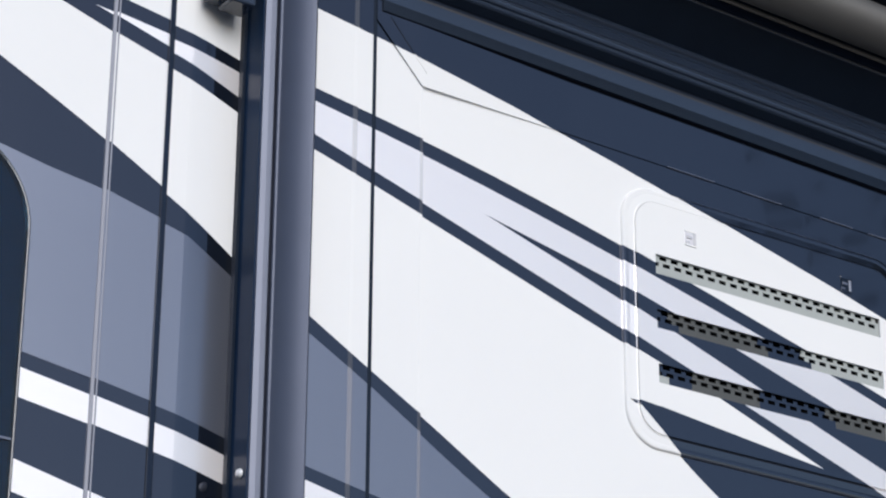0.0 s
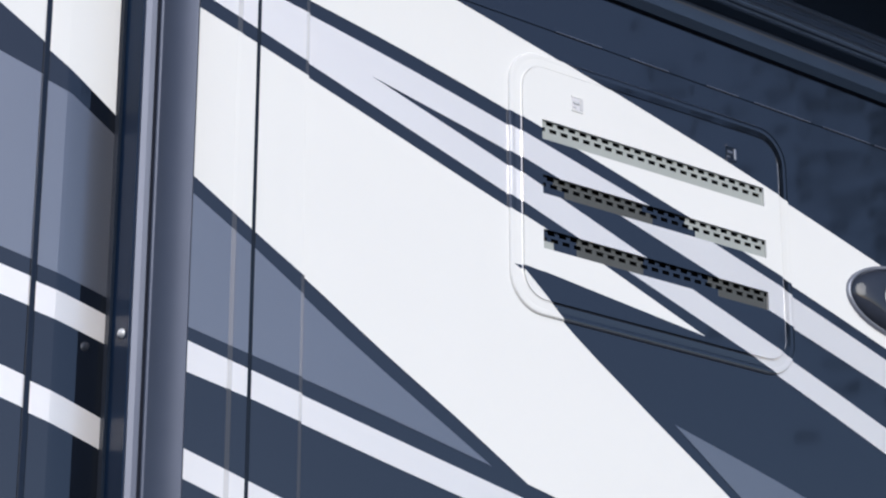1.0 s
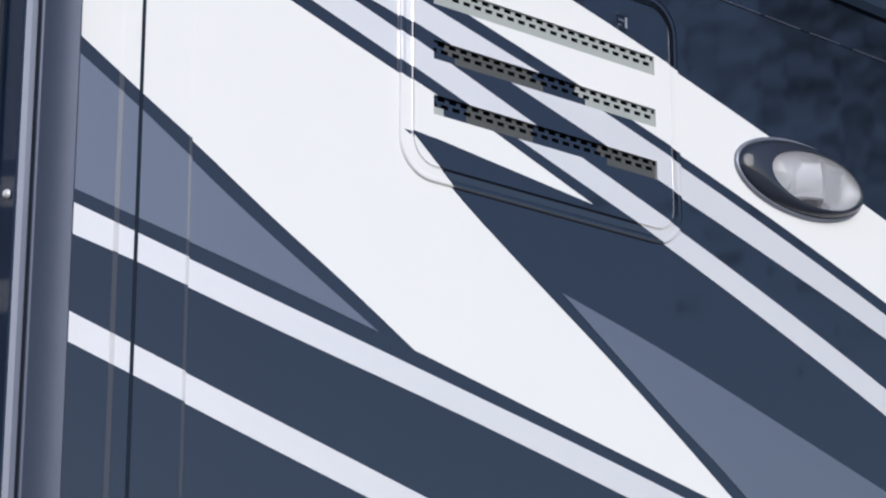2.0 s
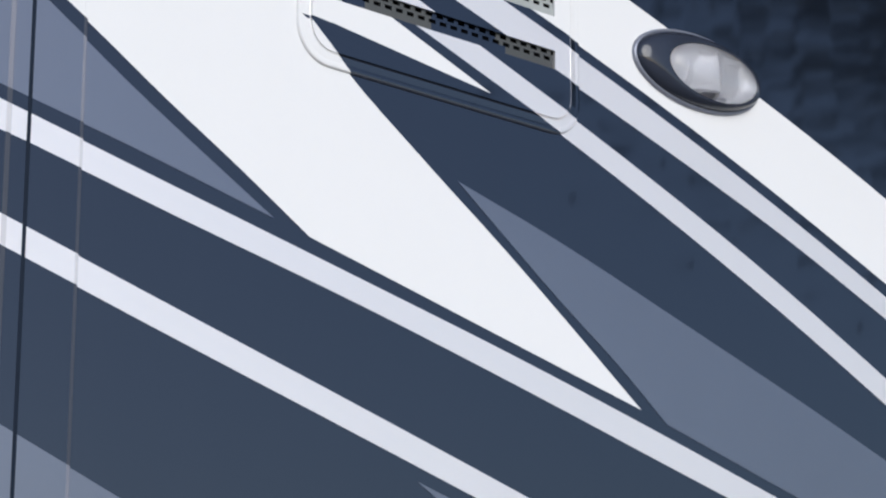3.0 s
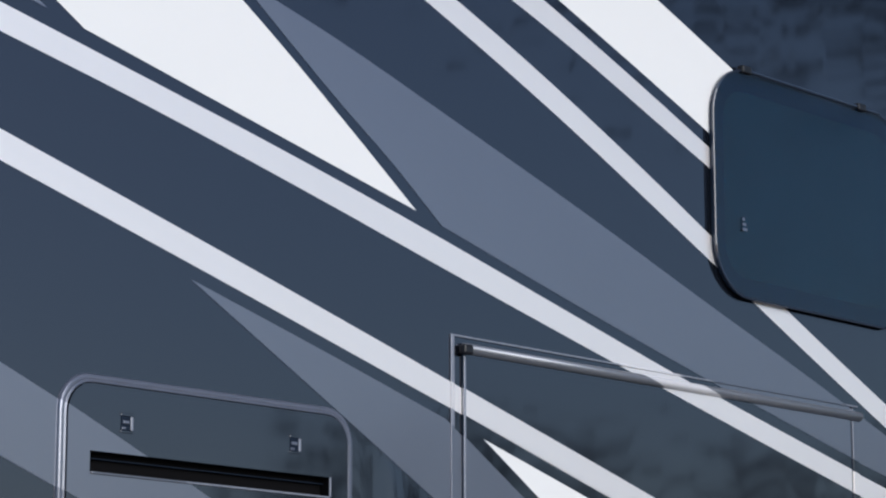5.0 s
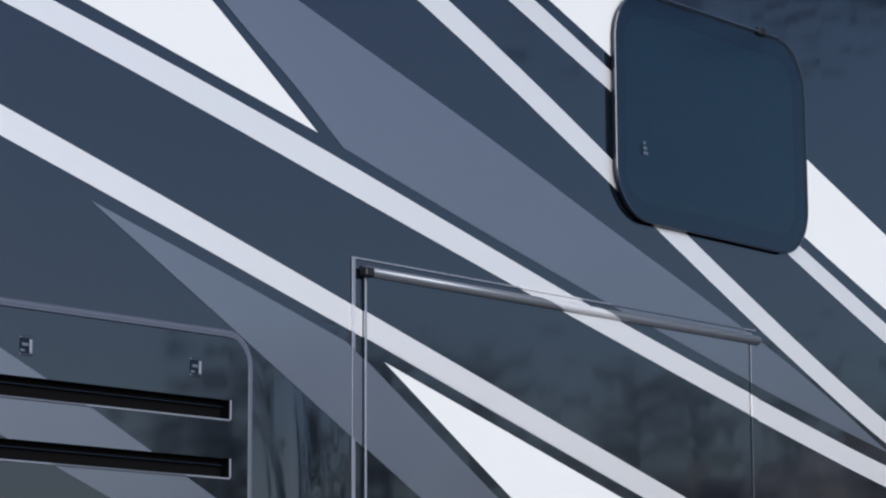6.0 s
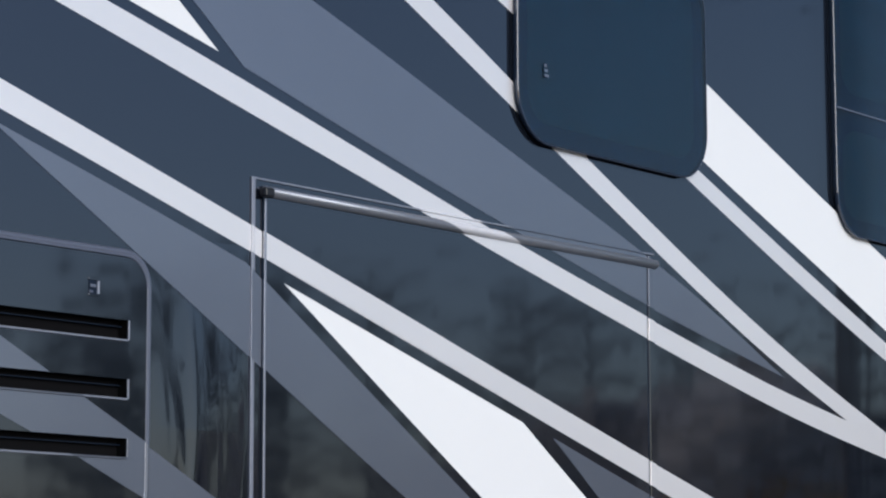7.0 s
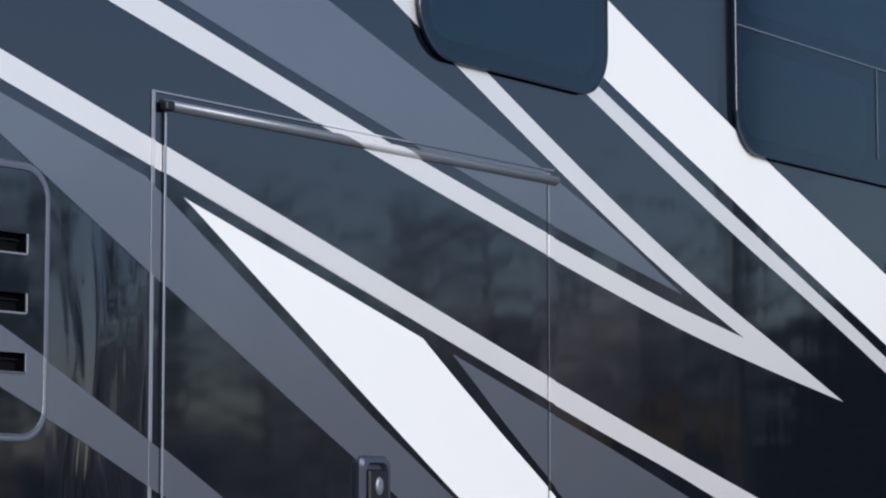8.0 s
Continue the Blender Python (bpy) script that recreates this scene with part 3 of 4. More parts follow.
def awning_case():
    bm = bmesh.new()
    # fascia and stepped foot on the wall, then the case with its front lip; all fall a little towards the front
    def drawn(profile, slope=-0.028):
        return extrude_profile(bmesh.new(), [(y, z + 2.6830 - slope * 0.56) for y, z in profile], -1.06, 3.2, slope=slope)
    foot = [(0.01, -0.018), (-0.0055, -0.017), (-0.0062, -0.016), (-0.0064, 0.0115), (-0.0072, 0.0142), (-0.0092, 0.0164), (-0.0102, 0.0172), (-0.0120, 0.0210), (-0.0240, 0.0255),
            (-0.0250, 0.0258), (-0.0258, 0.0275), (-0.0254, 0.0292), (-0.0236, 0.0302), (-0.0236, 0.0322), (-0.0268, 0.0335), (-0.0280, 0.0362), (-0.0282, 0.0392), (-0.0274, 0.0414),
            (-0.0274, 0.0430), (-0.0292, 0.0445), (-0.0290, 0.0540), (-0.0280, 0.0565), (-0.0280, 0.0605), (-0.0308, 0.0625), (-0.0318, 0.0645), (-0.0316, 0.0664), (-0.0300, 0.0680), (-0.0300, 0.17), (0.01, 0.17)]
    bm.free()
    case = part("awning_case", drawn(foot), DARK_TRIM, van, "glossy dark stepped awning case under the roof edge")
    # no real seal: a black strip puts in the shadow gap under the nose
    part("seal", drawn([(-0.0100, 0.0168), (-0.0125, 0.0176), (-0.0238, 0.0242), (-0.0238, 0.0268), (-0.0100, 0.0268)]), SOFFIT, case, "matt black strip standing for the shadow gap in the case's lower step")
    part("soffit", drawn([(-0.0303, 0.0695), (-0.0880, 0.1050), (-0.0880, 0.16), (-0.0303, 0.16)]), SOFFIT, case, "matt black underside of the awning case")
    part("lip", drawn([(-0.0883, 0.1045), (-0.0900, 0.1030), (-0.0920, 0.1042), (-0.0928, 0.1068), (-0.0916, 0.1090), (-0.0900, 0.1105), (-0.0900, 0.1500), (-0.0883, 0.1500)]), DARK_TRIM, case, "glossy front lip of the case")
    part("hem", drawn([(-0.1000, 0.1160), (-0.1030, 0.1150), (-0.1048, 0.1168), (-0.1048, 0.1198), (-0.1030, 0.1212), (-0.1000, 0.1212)]), HEM, case, "tan hem of the awning fabric")
    roll = [(-0.1380 + 0.033 * math.cos(2 * math.pi * i / 28), 0.1400 + 0.033 * math.sin(2 * math.pi * i / 28)) for i in range(28)]
    part("awning_roll", drawn(roll), AWNING, case, "grey rolled awning along the case", smooth=True)
    part("cover", drawn([(-0.1743, 0.1780), (-0.1743, 0.1890), (0.01, 0.1970), (0.01, 0.1780)]), DARK_TRIM, case, "dark cover over the rolled awning")
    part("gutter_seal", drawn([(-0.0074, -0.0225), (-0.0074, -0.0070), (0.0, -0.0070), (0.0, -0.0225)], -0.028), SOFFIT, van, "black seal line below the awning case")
    bm = bmesh.new()
    add_box(bm, -1.318, -1.262, -0.040, -0.004, 2.606, 2.70, bevel=0.004)
    add_box(bm, -1.300, -1.266, -0.046, -0.010, 2.598, 2.608, bevel=0.003)
    part("awning_bracket", bm, DARK_TRIM, van, "small dark bracket above the awning arm")


awning_case()


# ---- vent hatches ----
def hatch(x0, x1, z0, z1, r, flange, roll, sx0, sx1, slots, grille, label, latches):
    bm = bmesh.new()
    f = flange
    rings = []
    # a half-round roll along the rim, a shallow step to the door and the gap round it
    swell = 0.0002 if grille else 0.0006
    rim = [(0.0, 0.0), (0.0006, -0.0028), (0.0018, -0.0042)] + [(0.0018 + (roll - 0.0018) * k / 6, -0.0043 - swell * math.sin(math.pi * k / 6)) for k in range(1, 7)]
    for inset, y in rim + [(max(f - 0.0026, roll + 0.0002), -0.0050), (max(f - 0.0010, roll + 0.0006), -0.0058), (f, -0.005), (f, 0.0)]:
        rings.append([(x, y, z) for x, z in rounded(x0 + inset, x1 - inset, z0 + inset, z1 - inset, r - inset * 0.8)])
    loft(bm, rings)
    paint(bm)
    if grille:
        # on the dark paint the rim's outer highlight is painted as a paler edge
        for q in bm.faces:
            c = q.calc_center_median()
            if q.material_index == 0 and c.y > -0.0043:
                q.material_index = 4
    top = part("vent_hatch", bm, PAINT_LIST + [FLANGE] if grille else FLANGE_LIST, van, label, smooth=not grille)
    g = f + (0.0004 if grille else 0.0012)
    bm = bmesh.new()
    yp = -0.0065
    outline = rounded(x0 + g, x1 - g, z0 + g, z1 - g, r - g * 0.8)
    face = bm.faces.new([bm.verts.new((x, yp, z)) for x, z in outline])
    for z in sorted({v for s in slots for v in s}):
        bmesh.ops.bisect_plane(bm, geom=bm.verts[:] + bm.edges[:] + bm.faces[:], plane_co=(0, 0, z), plane_no=(0, 0, 1), dist=1e-6)
    for x in (sx0, sx1):
        bmesh.ops.bisect_plane(bm, geom=bm.verts[:] + bm.edges[:] + bm.faces[:], plane_co=(x, 0, 0), plane_no=(1, 0, 0), dist=1e-6)
    gone = []
    for q in bm.faces:
        c = q.calc_center_median()
        if sx0 < c.x < sx1 and any(a < c.z < b for a, b in slots):
            gone.append(q)
    bmesh.ops.delete(bm, geom=gone, context="FACES")
    # fold the slot and outer rims back
    rim = [e for e in bm.edges if len(e.link_faces) == 1]
    ret = bmesh.ops.extrude_edge_only(bm, edges=rim)
    for v in ret["geom"]:
        if isinstance(v, bmesh.types.BMVert):
            inner = sx0 - 1e-4 <= v.co.x <= sx1 + 1e-4 and any(a - 1e-4 <= v.co.z <= b + 1e-4 for a, b in slots)
            v.co.y = (-0.0030 if grille else 0.012) if inner else 0.004
    paint(bm)
    # the slots' side faces are painted black for the shade in them
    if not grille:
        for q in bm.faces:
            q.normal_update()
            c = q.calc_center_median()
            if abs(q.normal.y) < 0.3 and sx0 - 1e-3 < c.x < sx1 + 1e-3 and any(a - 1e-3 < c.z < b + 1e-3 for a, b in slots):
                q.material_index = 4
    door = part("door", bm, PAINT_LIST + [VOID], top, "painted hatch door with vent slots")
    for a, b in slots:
        part("slot_back", box(sx0 - 0.004, sx1 + 0.008, 0.0105, 0.014, a - 0.004, b + 0.008), VOID, top, "black sheet standing for the shade inside the vent slot")
        bm = bmesh.new()
        if grille:
            # the punched sheet sits a little back, so it reaches past the slot's upper and far edges
            n, gx1, gb = 21, sx1 + 0.005, b + 0.0018
            pitch = (gx1 - sx0) / n
            for lo, hi in ((gb - 0.0016, gb + 0.001), (gb - 0.0112, gb - 0.0076), (a - 0.002, gb - 0.0168)):
                for i in range(n):
                    add_box(bm, sx0 + i * pitch - (0.003 if i == 0 else 0), sx0 + (i + 1) * pitch, -0.0028, -0.0010, lo, hi)
            bmesh.ops.remove_doubles(bm, verts=bm.verts, dist=1e-6)
            for row, (lo, hi) in enumerate(((gb - 0.0076, gb - 0.0016), (gb - 0.0168, gb - 0.0112))):
                for i in range(n + 1):
                    x = sx0 + (i + 0.3 + 0.3 * row) * pitch
                    add_box(bm, max(sx0, x - pitch * 0.19), min(gx1, x + pitch * 0.19), -0.0026, -0.0012, lo, hi)
            for q in bm.faces:
                c = q.calc_center_median()
                q.material_index = colour_at(c.x, b + 0.006 + 0.3 * (c.z - b))
            part("grille", bm, GRILLE_LIST, top, "perforated vent grille in body paint darkened for the slot's shade")
        else:
            for k in range(1):
                zz = b - 0.007
                add_box(bm, sx0, sx1, 0.005, 0.0102, zz - 0.0012, zz)
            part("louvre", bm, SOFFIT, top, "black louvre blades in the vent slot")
        if grille:
            continue
        # lip below the slot, the light it catches put in as paler trim
        bm = bmesh.new()
        add_box(bm, sx1 - 0.0012, sx1 + 0.0014, -0.0085, -0.006, a, b, bevel=0.0006)
        add_box(bm, sx0 + 0.001, sx1 - 0.001, -0.0088, -0.006, a - 0.0022, a + 0.0006, bevel=0.0008)
        paint(bm)
        part("lip", bm, TRIM_LIST, top, "thin rolled lip under the slot")
    for lx, lz in latches:
        bm = bmesh.new()
        add_box(bm, lx - 0.010, lx + 0.010, -0.0078, -0.006, lz + 0.008, lz + 0.012, bevel=0.0006)
        add_box(bm, lx - 0.010, lx + 0.010, -0.0078, -0.006, lz - 0.012, lz - 0.009, bevel=0.0006)
        paint(bm)
        k = part("latch", bm, PAINT_LIST, top, "small square turn latch let into the hatch")
        # the recess's shade and the edge's highlight are set by colour
        pale = colour_at(lx, lz) > 0
        part("latch_slot", box(lx - 0.009, lx + 0.005, -0.0071, -0.0062, lz - 0.009, lz + 0.008), SILVER if pale else SOFFIT, k, "recessed face of the latch, its shade put in the colour")
        part("latch_bar", box(lx - 0.007, lx + 0.003, -0.0085, -0.0070, lz - 0.001, lz + 0.003, bevel=0.0005), PALE if pale else FLANGE, k, "small raised bar of the latch")
        part("latch_bar", box(lx - 0.0085, lx - 0.002, -0.0080, -0.0070, lz - 0.0078, lz - 0.0048, bevel=0.0005), PALE if pale else FLANGE, k, "small raised bar of the latch")
        part("latch_edge", box(lx + 0.0055, lx + 0.0095, -0.0080, -0.006, lz - 0.0088, lz + 0.0078, bevel=0.0006), PALE if pale else TRIM, k, "edge of the latch with its highlight painted pale")
    return top


hatch(-0.683, -0.184, 2.1755, 2.543, 0.052, 0.0205, 0.009, -0.630, -0.234, [(2.4200, 2.448), (2.3432, 2.3695), (2.2668, 2.2935)], True,
      "raised rounded refrigerator vent hatch painted with the bands", [(-0.570, 2.485), (-0.294, 2.485)])
hatch(-0.682, -0.195, 1.181, 1.5325, 0.046, 0.0108, 0.0080, -0.636, -0.240, [(1.416, 1.441), (1.342, 1.3665), (1.268, 1.292)], False,
      "raised rounded lower vent hatch with dark slots", [(-0.581, 1.478), (-0.302, 1.478)])


# ---- storage door ----
def storage_door():
    x0, x1, z0, z1 = -0.004, 0.981, 0.62, 1.6570
    bm = bmesh.new()
    w = 0.0068
    for rect in ((x0, x0 + w, z0, z1), (x0 + w, x1, z1 - 0.0028, z1), (x0 + w, x1, z0, z0 + w)):
        add_box(bm, rect[0], rect[1], -0.0026, 0.0, rect[2], rect[3], bevel=0.0006)
    paint(bm)
    ob = part("storage_door", bm, TRIM_LIST, van, "closed flush storage door with a thin raised frame")
    part("frame", paint(box(0.9635, x1, -0.0030, 0.0, z0 + w, z1 - 0.003, bevel=0.0012)), PAINT_LIST, ob, "thin raised door frame in body paint")
    lx0, lx1, lz1 = 0.0195, 0.957, 1.640
    part("gasket", box(lx0 - 0.0009, lx1 + 0.0050, -0.0012, 0.0, z0 + 0.012, lz1 + 0.0060), SOFFIT, ob, "dark gasket round the door leaf")
    leaf = part("leaf", paint(box(lx0, lx1, -0.0034, -0.0009, z0 + 0.02, lz1, bevel=0.0012)), PAINT_LIST, ob, "flat painted door leaf")
    stripes(leaf, [(lx0 + 0.0013, lx1 - 0.0013, z0 + 0.0213, lz1 - 0.0013)], -0.0034)
    # pale strip painted as the highlight of the leaf's rounded edge
    part("edge_strip", box(lx0 + 0.0002, lx0 + 0.0044, -0.0046, -0.0034, z0 + 0.022, lz1 - 0.002, bevel=0.0008), TRIM, ob, "pale strip standing for the highlight on the door leaf's edge")
    bm = bmesh.new()
    prof = [(-0.002, 1.6465), (-0.0060, 1.6463), (-0.0088, 1.6452), (-0.0110, 1.6432), (-0.0122, 1.6404), (-0.0120, 1.6376), (-0.0104, 1.6350), (-0.0080, 1.6330), (-0.0055, 1.6318), (-0.002, 1.6310)]
    extrude_profile(bm, prof, x0 + 0.022, x1 + 0.002)
    paint(bm)
    part("drip_rail", bm, RAIL_LIST, ob, "rounded drip rail and hinge in body paint, its sky sheen painted grey", smooth=True)
    part("rail_cap", box(x0 + 0.014, x0 + 0.033, -0.0150, -0.003, 1.630, 1.6435, bevel=0.003), BLACK, ob, "black end cap of the drip rail")
    bm = bmesh.new()
    rings = [[(x, y, z) for x, z in rounded(0.444 + i, 0.518 - i, 1.052 + i, 1.180 - i, 0.014)] for i, y in ((0, -0.0034), (0, -0.010), (0.004, -0.015), (0.010, -0.016), (0.013, -0.008))]
    loft(bm, rings, False, True)
    lock = part("paddle_latch", bm, ARM, ob, "slate-grey paddle latch with a black paddle")
    part("paddle", box(0.459, 0.504, -0.017, -0.009, 1.068, 1.160, bevel=0.005), BLACK, lock, "black paddle of the latch")
    bm = bmesh.new()
    rings = [[(0.484 + r * math.cos(2 * math.pi * i / 20), y, 1.136 + 1.5 * r * math.sin(2 * math.pi * i / 20)) for i in range(20)] for r, y in ((0.009, -0.0168), (0.008, -0.0190), (0.004, -0.0194))]
    part("lock_cylinder", loft(bm, rings, False, True), RAIL, lock, "bright key cylinder", smooth=True)


storage_door()


# ---- windows ----
def window(x0, x1, z0, z1, r, label, bar=None, split=None, proud=0.010):
    bm = bmesh.new()
    rings = [[(x, y, z) for x, z in rounded(x0 + i, x1 - i, z0 + i, z1 - i, r - i * 0.7, 12)]
             for i, y in ((0.004, 0.0), (0.004, -proud + 0.006), (0.0, -proud + 0.004), (0.0, -proud), (0.0015, -proud - 0.0010), (0.003, -proud - 0.0006), (0.003, -proud + 0.006))]
    loft(bm, rings)
    ob = part("window", bm, DARK_TRIM, van, label, smooth=False)
    bm = bmesh.new()
    rings = [[(x, y, z) for x, z in rounded(x0 + 0.003, x1 - 0.003, z0 + 0.003, z1 - 0.003, r - 0.002, 12)] for y in (-proud, -proud + 0.005)]
    loft(bm, rings, True, True)
    part("pane", bm, TINTED, ob, "dark tinted window pane")
    bm = bmesh.new()
    bm.faces.new([bm.verts.new((x, -0.0015, z)) for x, z in rounded(x0 + 0.003, x1 - 0.003, z0 + 0.003, z1 - 0.003, r - 0.002, 12)])
    part("backing", bm, BLIND, ob, "dark navy border printed behind the pane")
    bm = bmesh.new()
    for a, b, c, d in ([(x0, x1, z0, z1)] if not bar else [(x0, split or x1, z0, bar), (x0, x1, bar, z1)]):
        loft(bm, [[(x, y, z) for x, z in rounded(a + i, b - i, c + i, d - i, r * 0.6, 8)] for i, y in ((0.034, -0.0016), (0.035, -0.0022))], False, True)
    part("shade", bm, SHADE, ob, "grey-green shade drawn behind the glass")
    if bar:
        part("rail", box(x0 + 0.005, x1 - 0.005, -proud - 0.002, -proud + 0.001, bar - 0.0014, bar + 0.0014), FLANGE, ob, "thin grey pane divider")
    if split:
        part("rail", box(split - 0.0018, split + 0.0018, -proud - 0.002, -proud + 0.001, z0 + 0.05, (bar or z1) - 0.003), FLANGE, ob, "thin grey pane divider")
    return ob


w1 = window(0.593, 1.140, 1.793, 2.161, 0.085, "small rounded dark tinted window standing proud of the wall")
for k in range(3):
    part("glass_mark", box(0.662, 0.674 - 0.003 * k, -0.0122, -0.0112, 1.900 + 0.008 * k, 1.9045 + 0.008 * k), GREY, w1, "tiny pale printed bars on the glass")
part("hinge_rail", box(0.672, 1.062, -0.0135, -0.004, 2.1595, 2.1645, bevel=0.0014), DARK_TRIM, w1, "slim dark hinge rail along the window's top")
for k in (0.68, 1.005):
    part("hinge", box(k - 0.012, k + 0.012, -0.016, -0.004, 2.156, 2.168, bevel=0.002), BLACK, w1, "small black window hinge")
window(1.584, 2.75, 1.759, 2.42, 0.085, "wide rounded dark tinted window with a divider", bar=1.994, split=2.165)
window(-2.6, -1.521, 1.55, 2.36, 0.11, "wide rounded dark tinted window beside the awning arm", bar=2.003)


# ---- docking lamp ----
def oval(cx, cz, a, b, y, n=40):
    return [(cx + a * math.cos(2 * math.pi * i / n), y, cz + b * math.sin(2 * math.pi * i / n)) for i in range(n)]


def lamp():
    cx, cz, lx, lz = 0.057, 2.333, 0.0755, 2.331
    bm = bmesh.new()
    loft(bm, [oval(cx, cz, 0.128, 0.0535, -0.003), oval(cx + 0.001, cz, 0.127, 0.0530, -0.008), oval(cx + 0.004, cz, 0.123, 0.0515, -0.0125), oval(cx + 0.008, cz, 0.116, 0.049, -0.0165), oval(cx + 0.012, cz - 0.001, 0.107, 0.046, -0.0192),
              oval(lx, lz, 0.096, 0.0428, -0.0208), oval(lx, lz, 0.0935, 0.0415, -0.0205), oval(lx, lz, 0.0925, 0.041, -0.017)])
    ob = part("side_lamp", bm, LAMP_SHELL, van, "oval side lamp with a clear lens in a glossy graphite bezel", smooth=True)
    bm = bmesh.new()
    loft(bm, [oval(cx, cz, 0.1335, 0.0585, 0.0), oval(cx, cz, 0.1335, 0.0585, -0.003), oval(cx, cz, 0.1320, 0.0570, -0.0055), oval(cx, cz, 0.1295, 0.0550, -0.0062), oval(cx, cz, 0.1275, 0.0532, -0.005), oval(cx, cz, 0.126, 0.052, 0.0)])
    part("gasket", bm, TRIM, ob, "grey gasket round the lamp", smooth=True)
    bm = bmesh.new()
    loft(bm, [oval(lx, lz, 0.092, 0.0405, -0.017), oval(lx, lz, 0.092, 0.0405, -0.0205), oval(lx, lz, 0.086, 0.0380, -0.0255), oval(lx, lz, 0.072, 0.0315, -0.0300), oval(lx, lz, 0.05, 0.0215, -0.0330), oval(lx, lz, 0.022, 0.0095, -0.0345)], False, True)
    part("lens", bm, CLEAR, ob, "clear moulded plastic lens", smooth=True)
    bm = bmesh.new()
    loft(bm, [oval(lx, lz, 0.0915, 0.0403, -0.0168), oval(lx, lz, 0.080, 0.035, -0.0080), oval(lx, lz, 0.06, 0.026, -0.0045), oval(lx, lz, 0.02, 0.009, -0.0035)], False, True)
    part("reflector", bm, LAMP_BOWL, ob, "silvery lamp reflector", smooth=True)
    # two square reflector cups with a fin between them, each tilted its own way
    for x0, x1, y0, y1, drop in ((lx - 0.050, lx + 0.006, -0.0050, -0.0150, 0.004), (lx + 0.010, lx + 0.060, -0.0150, -0.0060, -0.003)):
        bm = bmesh.new()
        h = 0.026
        loft(bm, [[(x, y, z) for x, z, y in ((x0 + i, lz - h + i, y0 + d - drop), (x1 - i, lz - h + i, y1 + d - drop), (x1 - i, lz + h - i, y1 + d + drop), (x0 + i, lz + h - i, y0 + d + drop))] for i, d in ((0, 0.002), (0.0008, -0.0015), (0.010, 0.0010))], True, True)
        part("light_emitter", bm, LAMP_BOWL, ob, "square mirrored reflector cup")
    part("divider", box(lx + 0.0065, lx + 0.0090, -0.0195, -0.004, lz - 0.030, lz + 0.030, bevel=0.0008), LAMP_BOWL, ob, "thin fin between the reflector cups")


lamp()


# ---- trees across the yard, seen only in the paint's reflection ----
def tree(x, y, h, spread, leafy, mat, label, low=0.28, leaf=1.0, puff=0.13, limbs=16, girth=0.022):
    rnd = random.Random(int(x * 7 + y * 13))
    ob = tagged(new("tree"), label, "tree", group="trees across the yard")
    bm = bmesh.new()
    def limb(p, q, r0, r1):
        d = (q - p).normalized()
        u = d.orthogonal().normalized()
        v = d.cross(u)
        loft(bm, [[tuple(c + r * (math.cos(k * math.pi / 3) * u + math.sin(k * math.pi / 3) * v)) for k in range(6)] for c, r in ((p, r0), (q, r1))], True, True)
    base = Vector((x, y, 0))
    limb(base - Vector((0, 0, 0.1)), base + Vector((0, 0, h * 0.5)), h * girth, h * girth * 0.64)
    limb(base + Vector((0, 0, h * 0.5)), base + Vector((rnd.uniform(-.3, .3), rnd.uniform(-.3, .3), h * 0.92)), h * girth * 0.64, h * 0.004)
    tips = []
    for i in range(limbs):
        z = h * (low + (0.85 - low) * (i + rnd.random()) / limbs)
        a = 2.399 * i + rnd.uniform(-0.4, 0.4)
        reach = spread * rnd.uniform(0.5, 1.0) * (1.1 - 0.6 * z / h)
        p = base + Vector((0, 0, z))
        q = p + Vector((math.cos(a) * reach, math.sin(a) * reach, reach * 0.55))
        limb(p, q, h * 0.008, h * 0.002)
        tips += [p.lerp(q, k) for k in (0.45, 0.7, 0.9, 1.0)]
    part("trunk", bm, BARK, ob, "bare trunk and limbs")
    dice = np.random.RandomState(int(abs(x) * 70 + abs(y) * 13) % 9973)
    centre = np.repeat(np.array(tips), leafy, axis=0) + np.clip(dice.normal(size=(len(tips) * leafy, 3)), -1.7, 1.7) * spread * puff
    n = dice.normal(size=centre.shape)
    n /= np.linalg.norm(n, axis=1)[:, None]
    u = np.cross(n, dice.normal(size=centre.shape))
    u *= (dice.uniform(0.04, 0.10, len(u)) * leaf / np.linalg.norm(u, axis=1))[:, None]
    v = np.cross(n, u)
    corners = np.stack([centre + u + v, centre + v - u, centre - u - v, centre + u - v], axis=1).reshape(-1, 3)
    me = bpy.data.meshes.new("crown")
    me.from_pydata(corners.tolist(), [], np.arange(len(corners)).reshape(-1, 4).tolist())
    me.materials.append(mat)
    crown = new("crown", me)
    crown.parent = ob
    tagged(crown, "thin uneven crown of small leaves")
    return ob


rng = random.Random(5)
for row in range(2):
    for i in range(24):
        f = (i + 0.5 * row) / 23
        az = radians(24 + 44 * f)
        far = 38 + 9 * row + rng.uniform(-3, 3)
        tall = rng.uniform(2.9, 4.3) * (0.65 if az < 0.9 else 1.0) + (3.6 if i in (11, 12) and row == 0 else 0)
        if row and 0.98 < az < 1.075:
            continue
        dry = rng.random() < (0.75 if az > 0.9 else 0.4) or 0.98 < az < 1.075
        tree(-2.6 + far * math.sin(az), 2.4 - far * math.cos(az), tall, tall * 0.42, 14 if 0.98 < az < 1.075 else 6 if az > 0.9 else 10, LEAF if dry else PINE,
             "autumn tree with a thin brownish crown at the yard's edge", leaf=2.0 if 0.98 < az < 1.075 else 1.0)

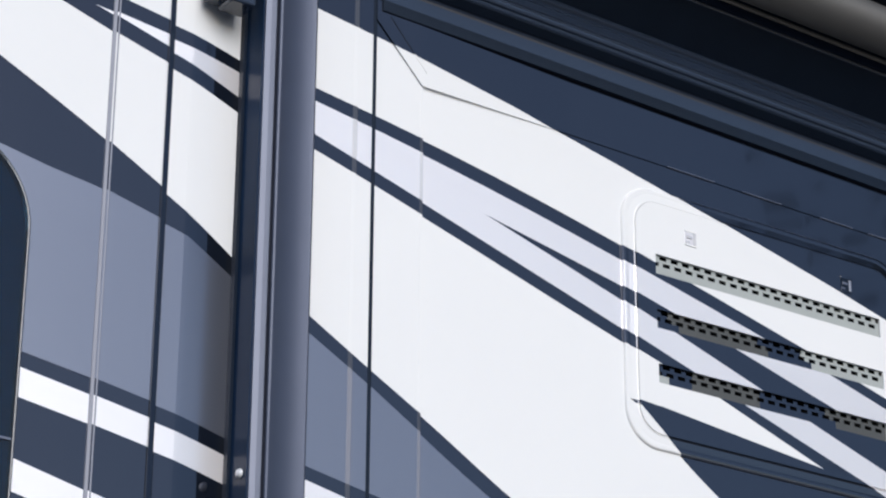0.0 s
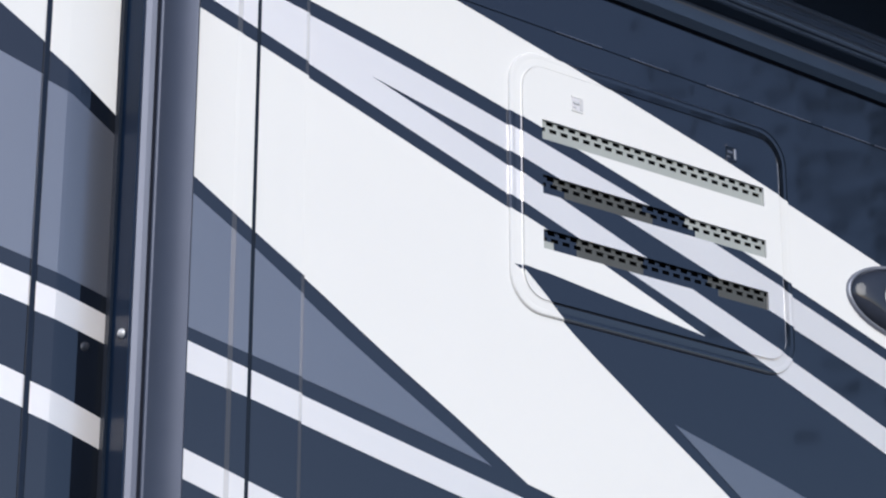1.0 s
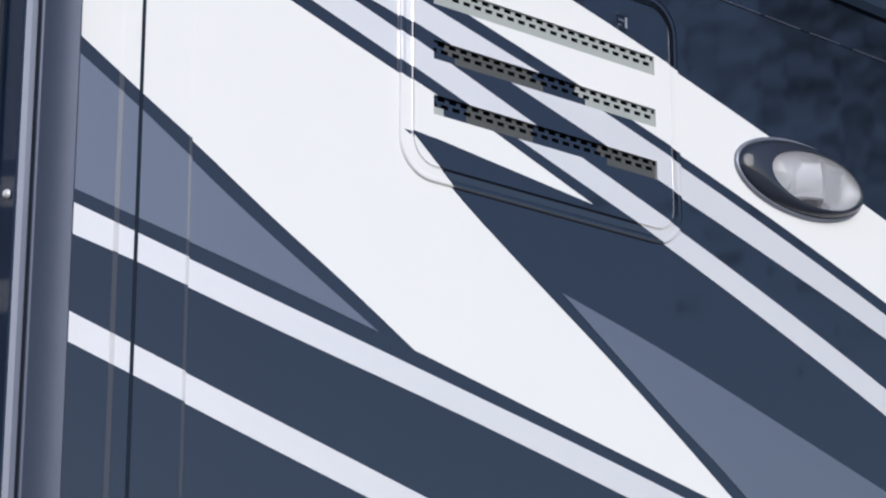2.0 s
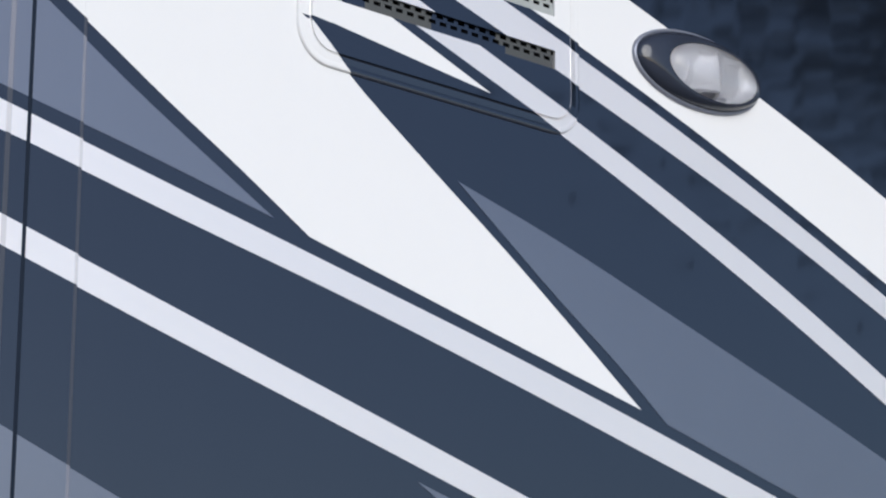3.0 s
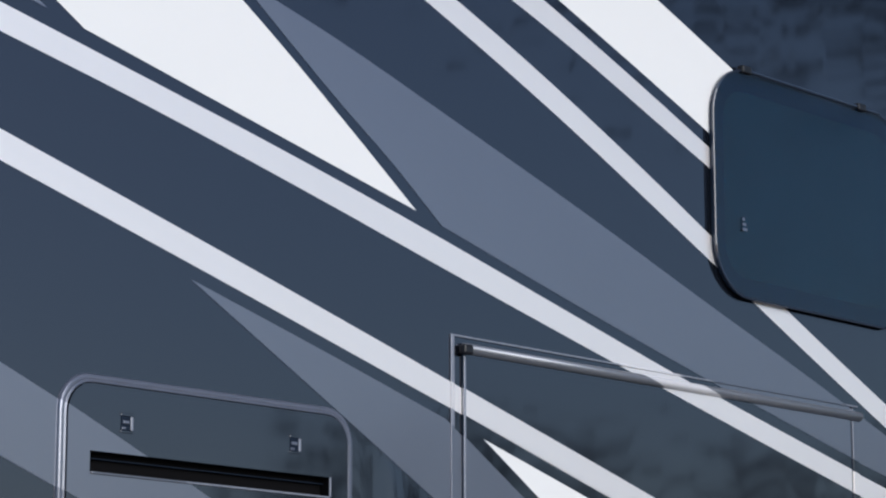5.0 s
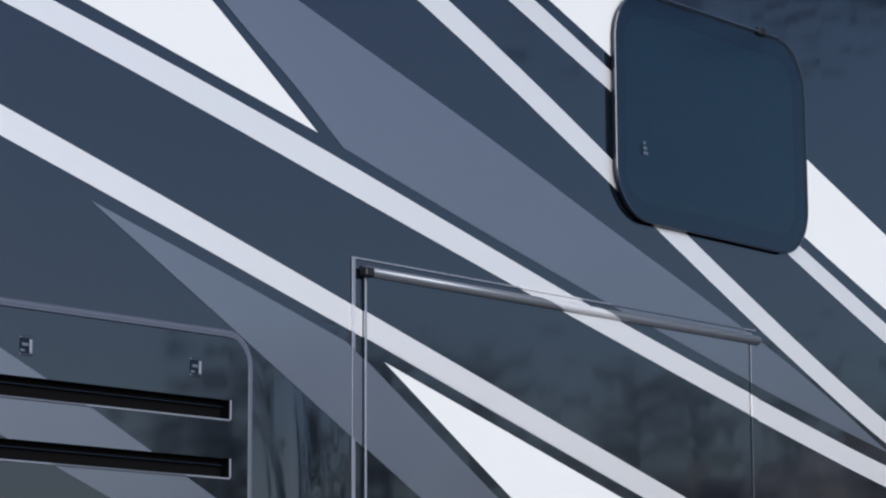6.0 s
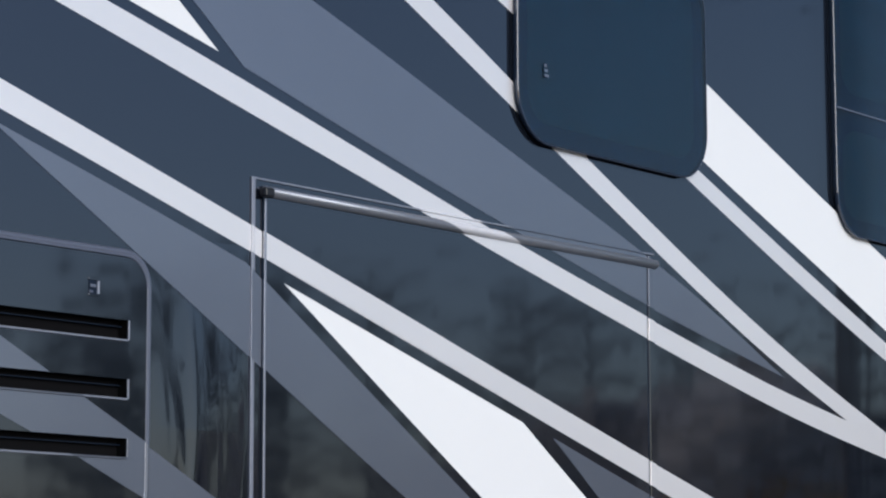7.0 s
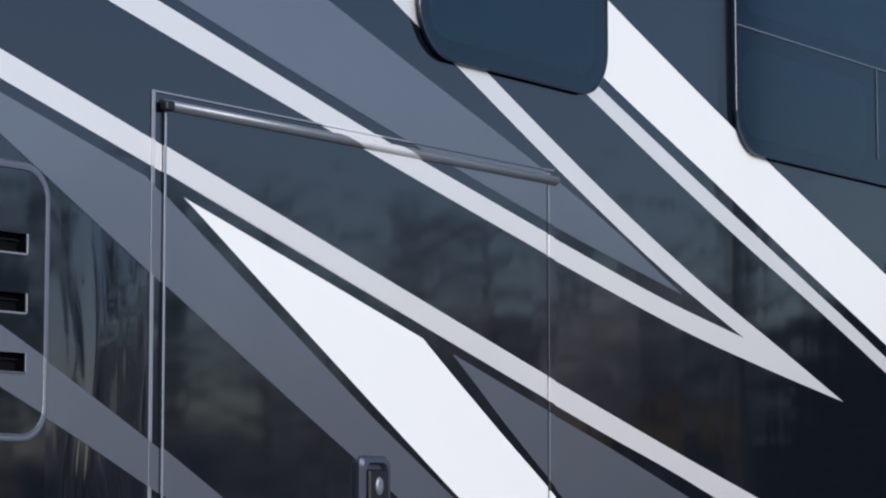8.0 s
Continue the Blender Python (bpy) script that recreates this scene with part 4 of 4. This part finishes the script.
# unseen tree, added only to darken the upper right of the wall's reflection
tree(-2.6 + 20 * math.sin(radians(61)), 2.4 - 20 * math.cos(radians(61)), 18.0, 4.7, 320, SPRUCE, "unseen evergreen tree added to darken the paint's reflection",
     low=0.49, leaf=0.5, puff=0.38, limbs=200, girth=0.007)
for az, far, tall in ((59.4, 30, 2.95), (60.7, 30, 2.75), (57.7, 31, 2.7)):
    tree(-2.6 + far * math.sin(radians(az)), 2.4 - far * math.cos(radians(az)), tall, 0.40, 1, AUTUMN, "small golden autumn tree at the yard's edge", low=0.66, leaf=1.1)
for az, far, tall in ((57.7, 30, 3.7), (58.3, 31, 4.0), (58.9, 30, 4.1), (59.5, 31, 4.1), (60.1, 30, 3.9), (60.7, 31, 3.5)):
    tree(-2.6 + far * math.sin(radians(az)), 2.4 - far * math.cos(radians(az)), tall, 0.8, 3, STRAW, "small autumn tree with a pale dry crown at the yard's edge", low=0.58, leaf=1.1, puff=0.22)
for az, far, tall in ((58.4, 41, 2.6), (60.4, 41, 2.8), (61.9, 33, 3.1), (63.0, 34, 3.4), (64.2, 33, 3.8), (65.4, 34, 4.2), (66.6, 33, 4.6)):
    tree(-2.6 + far * math.sin(radians(az)), 2.4 - far * math.cos(radians(az)), tall, 1.3, 40, PINE, "low dense evergreen tree at the yard's edge", low=0.08, leaf=1.3, puff=0.25)
for k in range(9):
    az, far = radians(47.0 + 1.75 * k + rng.uniform(-0.5, 0.5)), 46 + rng.uniform(-3, 3)
    tree(-2.6 + far * math.sin(az), 2.4 - far * math.cos(az), rng.uniform(5.0, 9.0), 2.3, 1, BARK, "bare winter tree with loose twigs behind the yard's edge", low=0.2, leaf=0.8, puff=0.22, limbs=34, girth=0.012)

bm = bmesh.new()
rnd = random.Random(9)
for i in range(16000):
    az = radians(rnd.uniform(10, 75))
    far = rnd.gauss(44, 1.2)
    o = Vector((-2.6 + far * math.sin(az), 2.4 - far * math.cos(az), 0))
    o.z = (1.0 + 0.7 / (1 + math.exp(-(math.degrees(az) - 55.5) / 0.9)) + 2.4 / (1 + math.exp(-(math.degrees(az) - 62) / 0.7))) * rnd.random() ** 0.8 * (0.75 + 0.25 * math.sin(az * 37) * math.sin(az * 91))
    n = Vector([rnd.gauss(0, 1) for _ in range(3)]).normalized()
    u = n.orthogonal().normalized() * rnd.uniform(0.08, 0.2)
    v = n.cross(u)
    dry = math.sin(az * 61 + 1.3) + math.sin(az * 143) + 0.8 * math.sin(o.z * 5 + az * 80) > (-0.5 if az > 0.97 else 1.6)
    bm.faces.new([bm.verts.new(o + w) for w in (u + v, v - u, -u - v, u - v)]).material_index = int(dry)
hedge = part("hedge", bm, [PINE, LEAF], None)
tagged(hedge, "long dark hedge along the far edge of the yard", "hedge", kind="stuff")
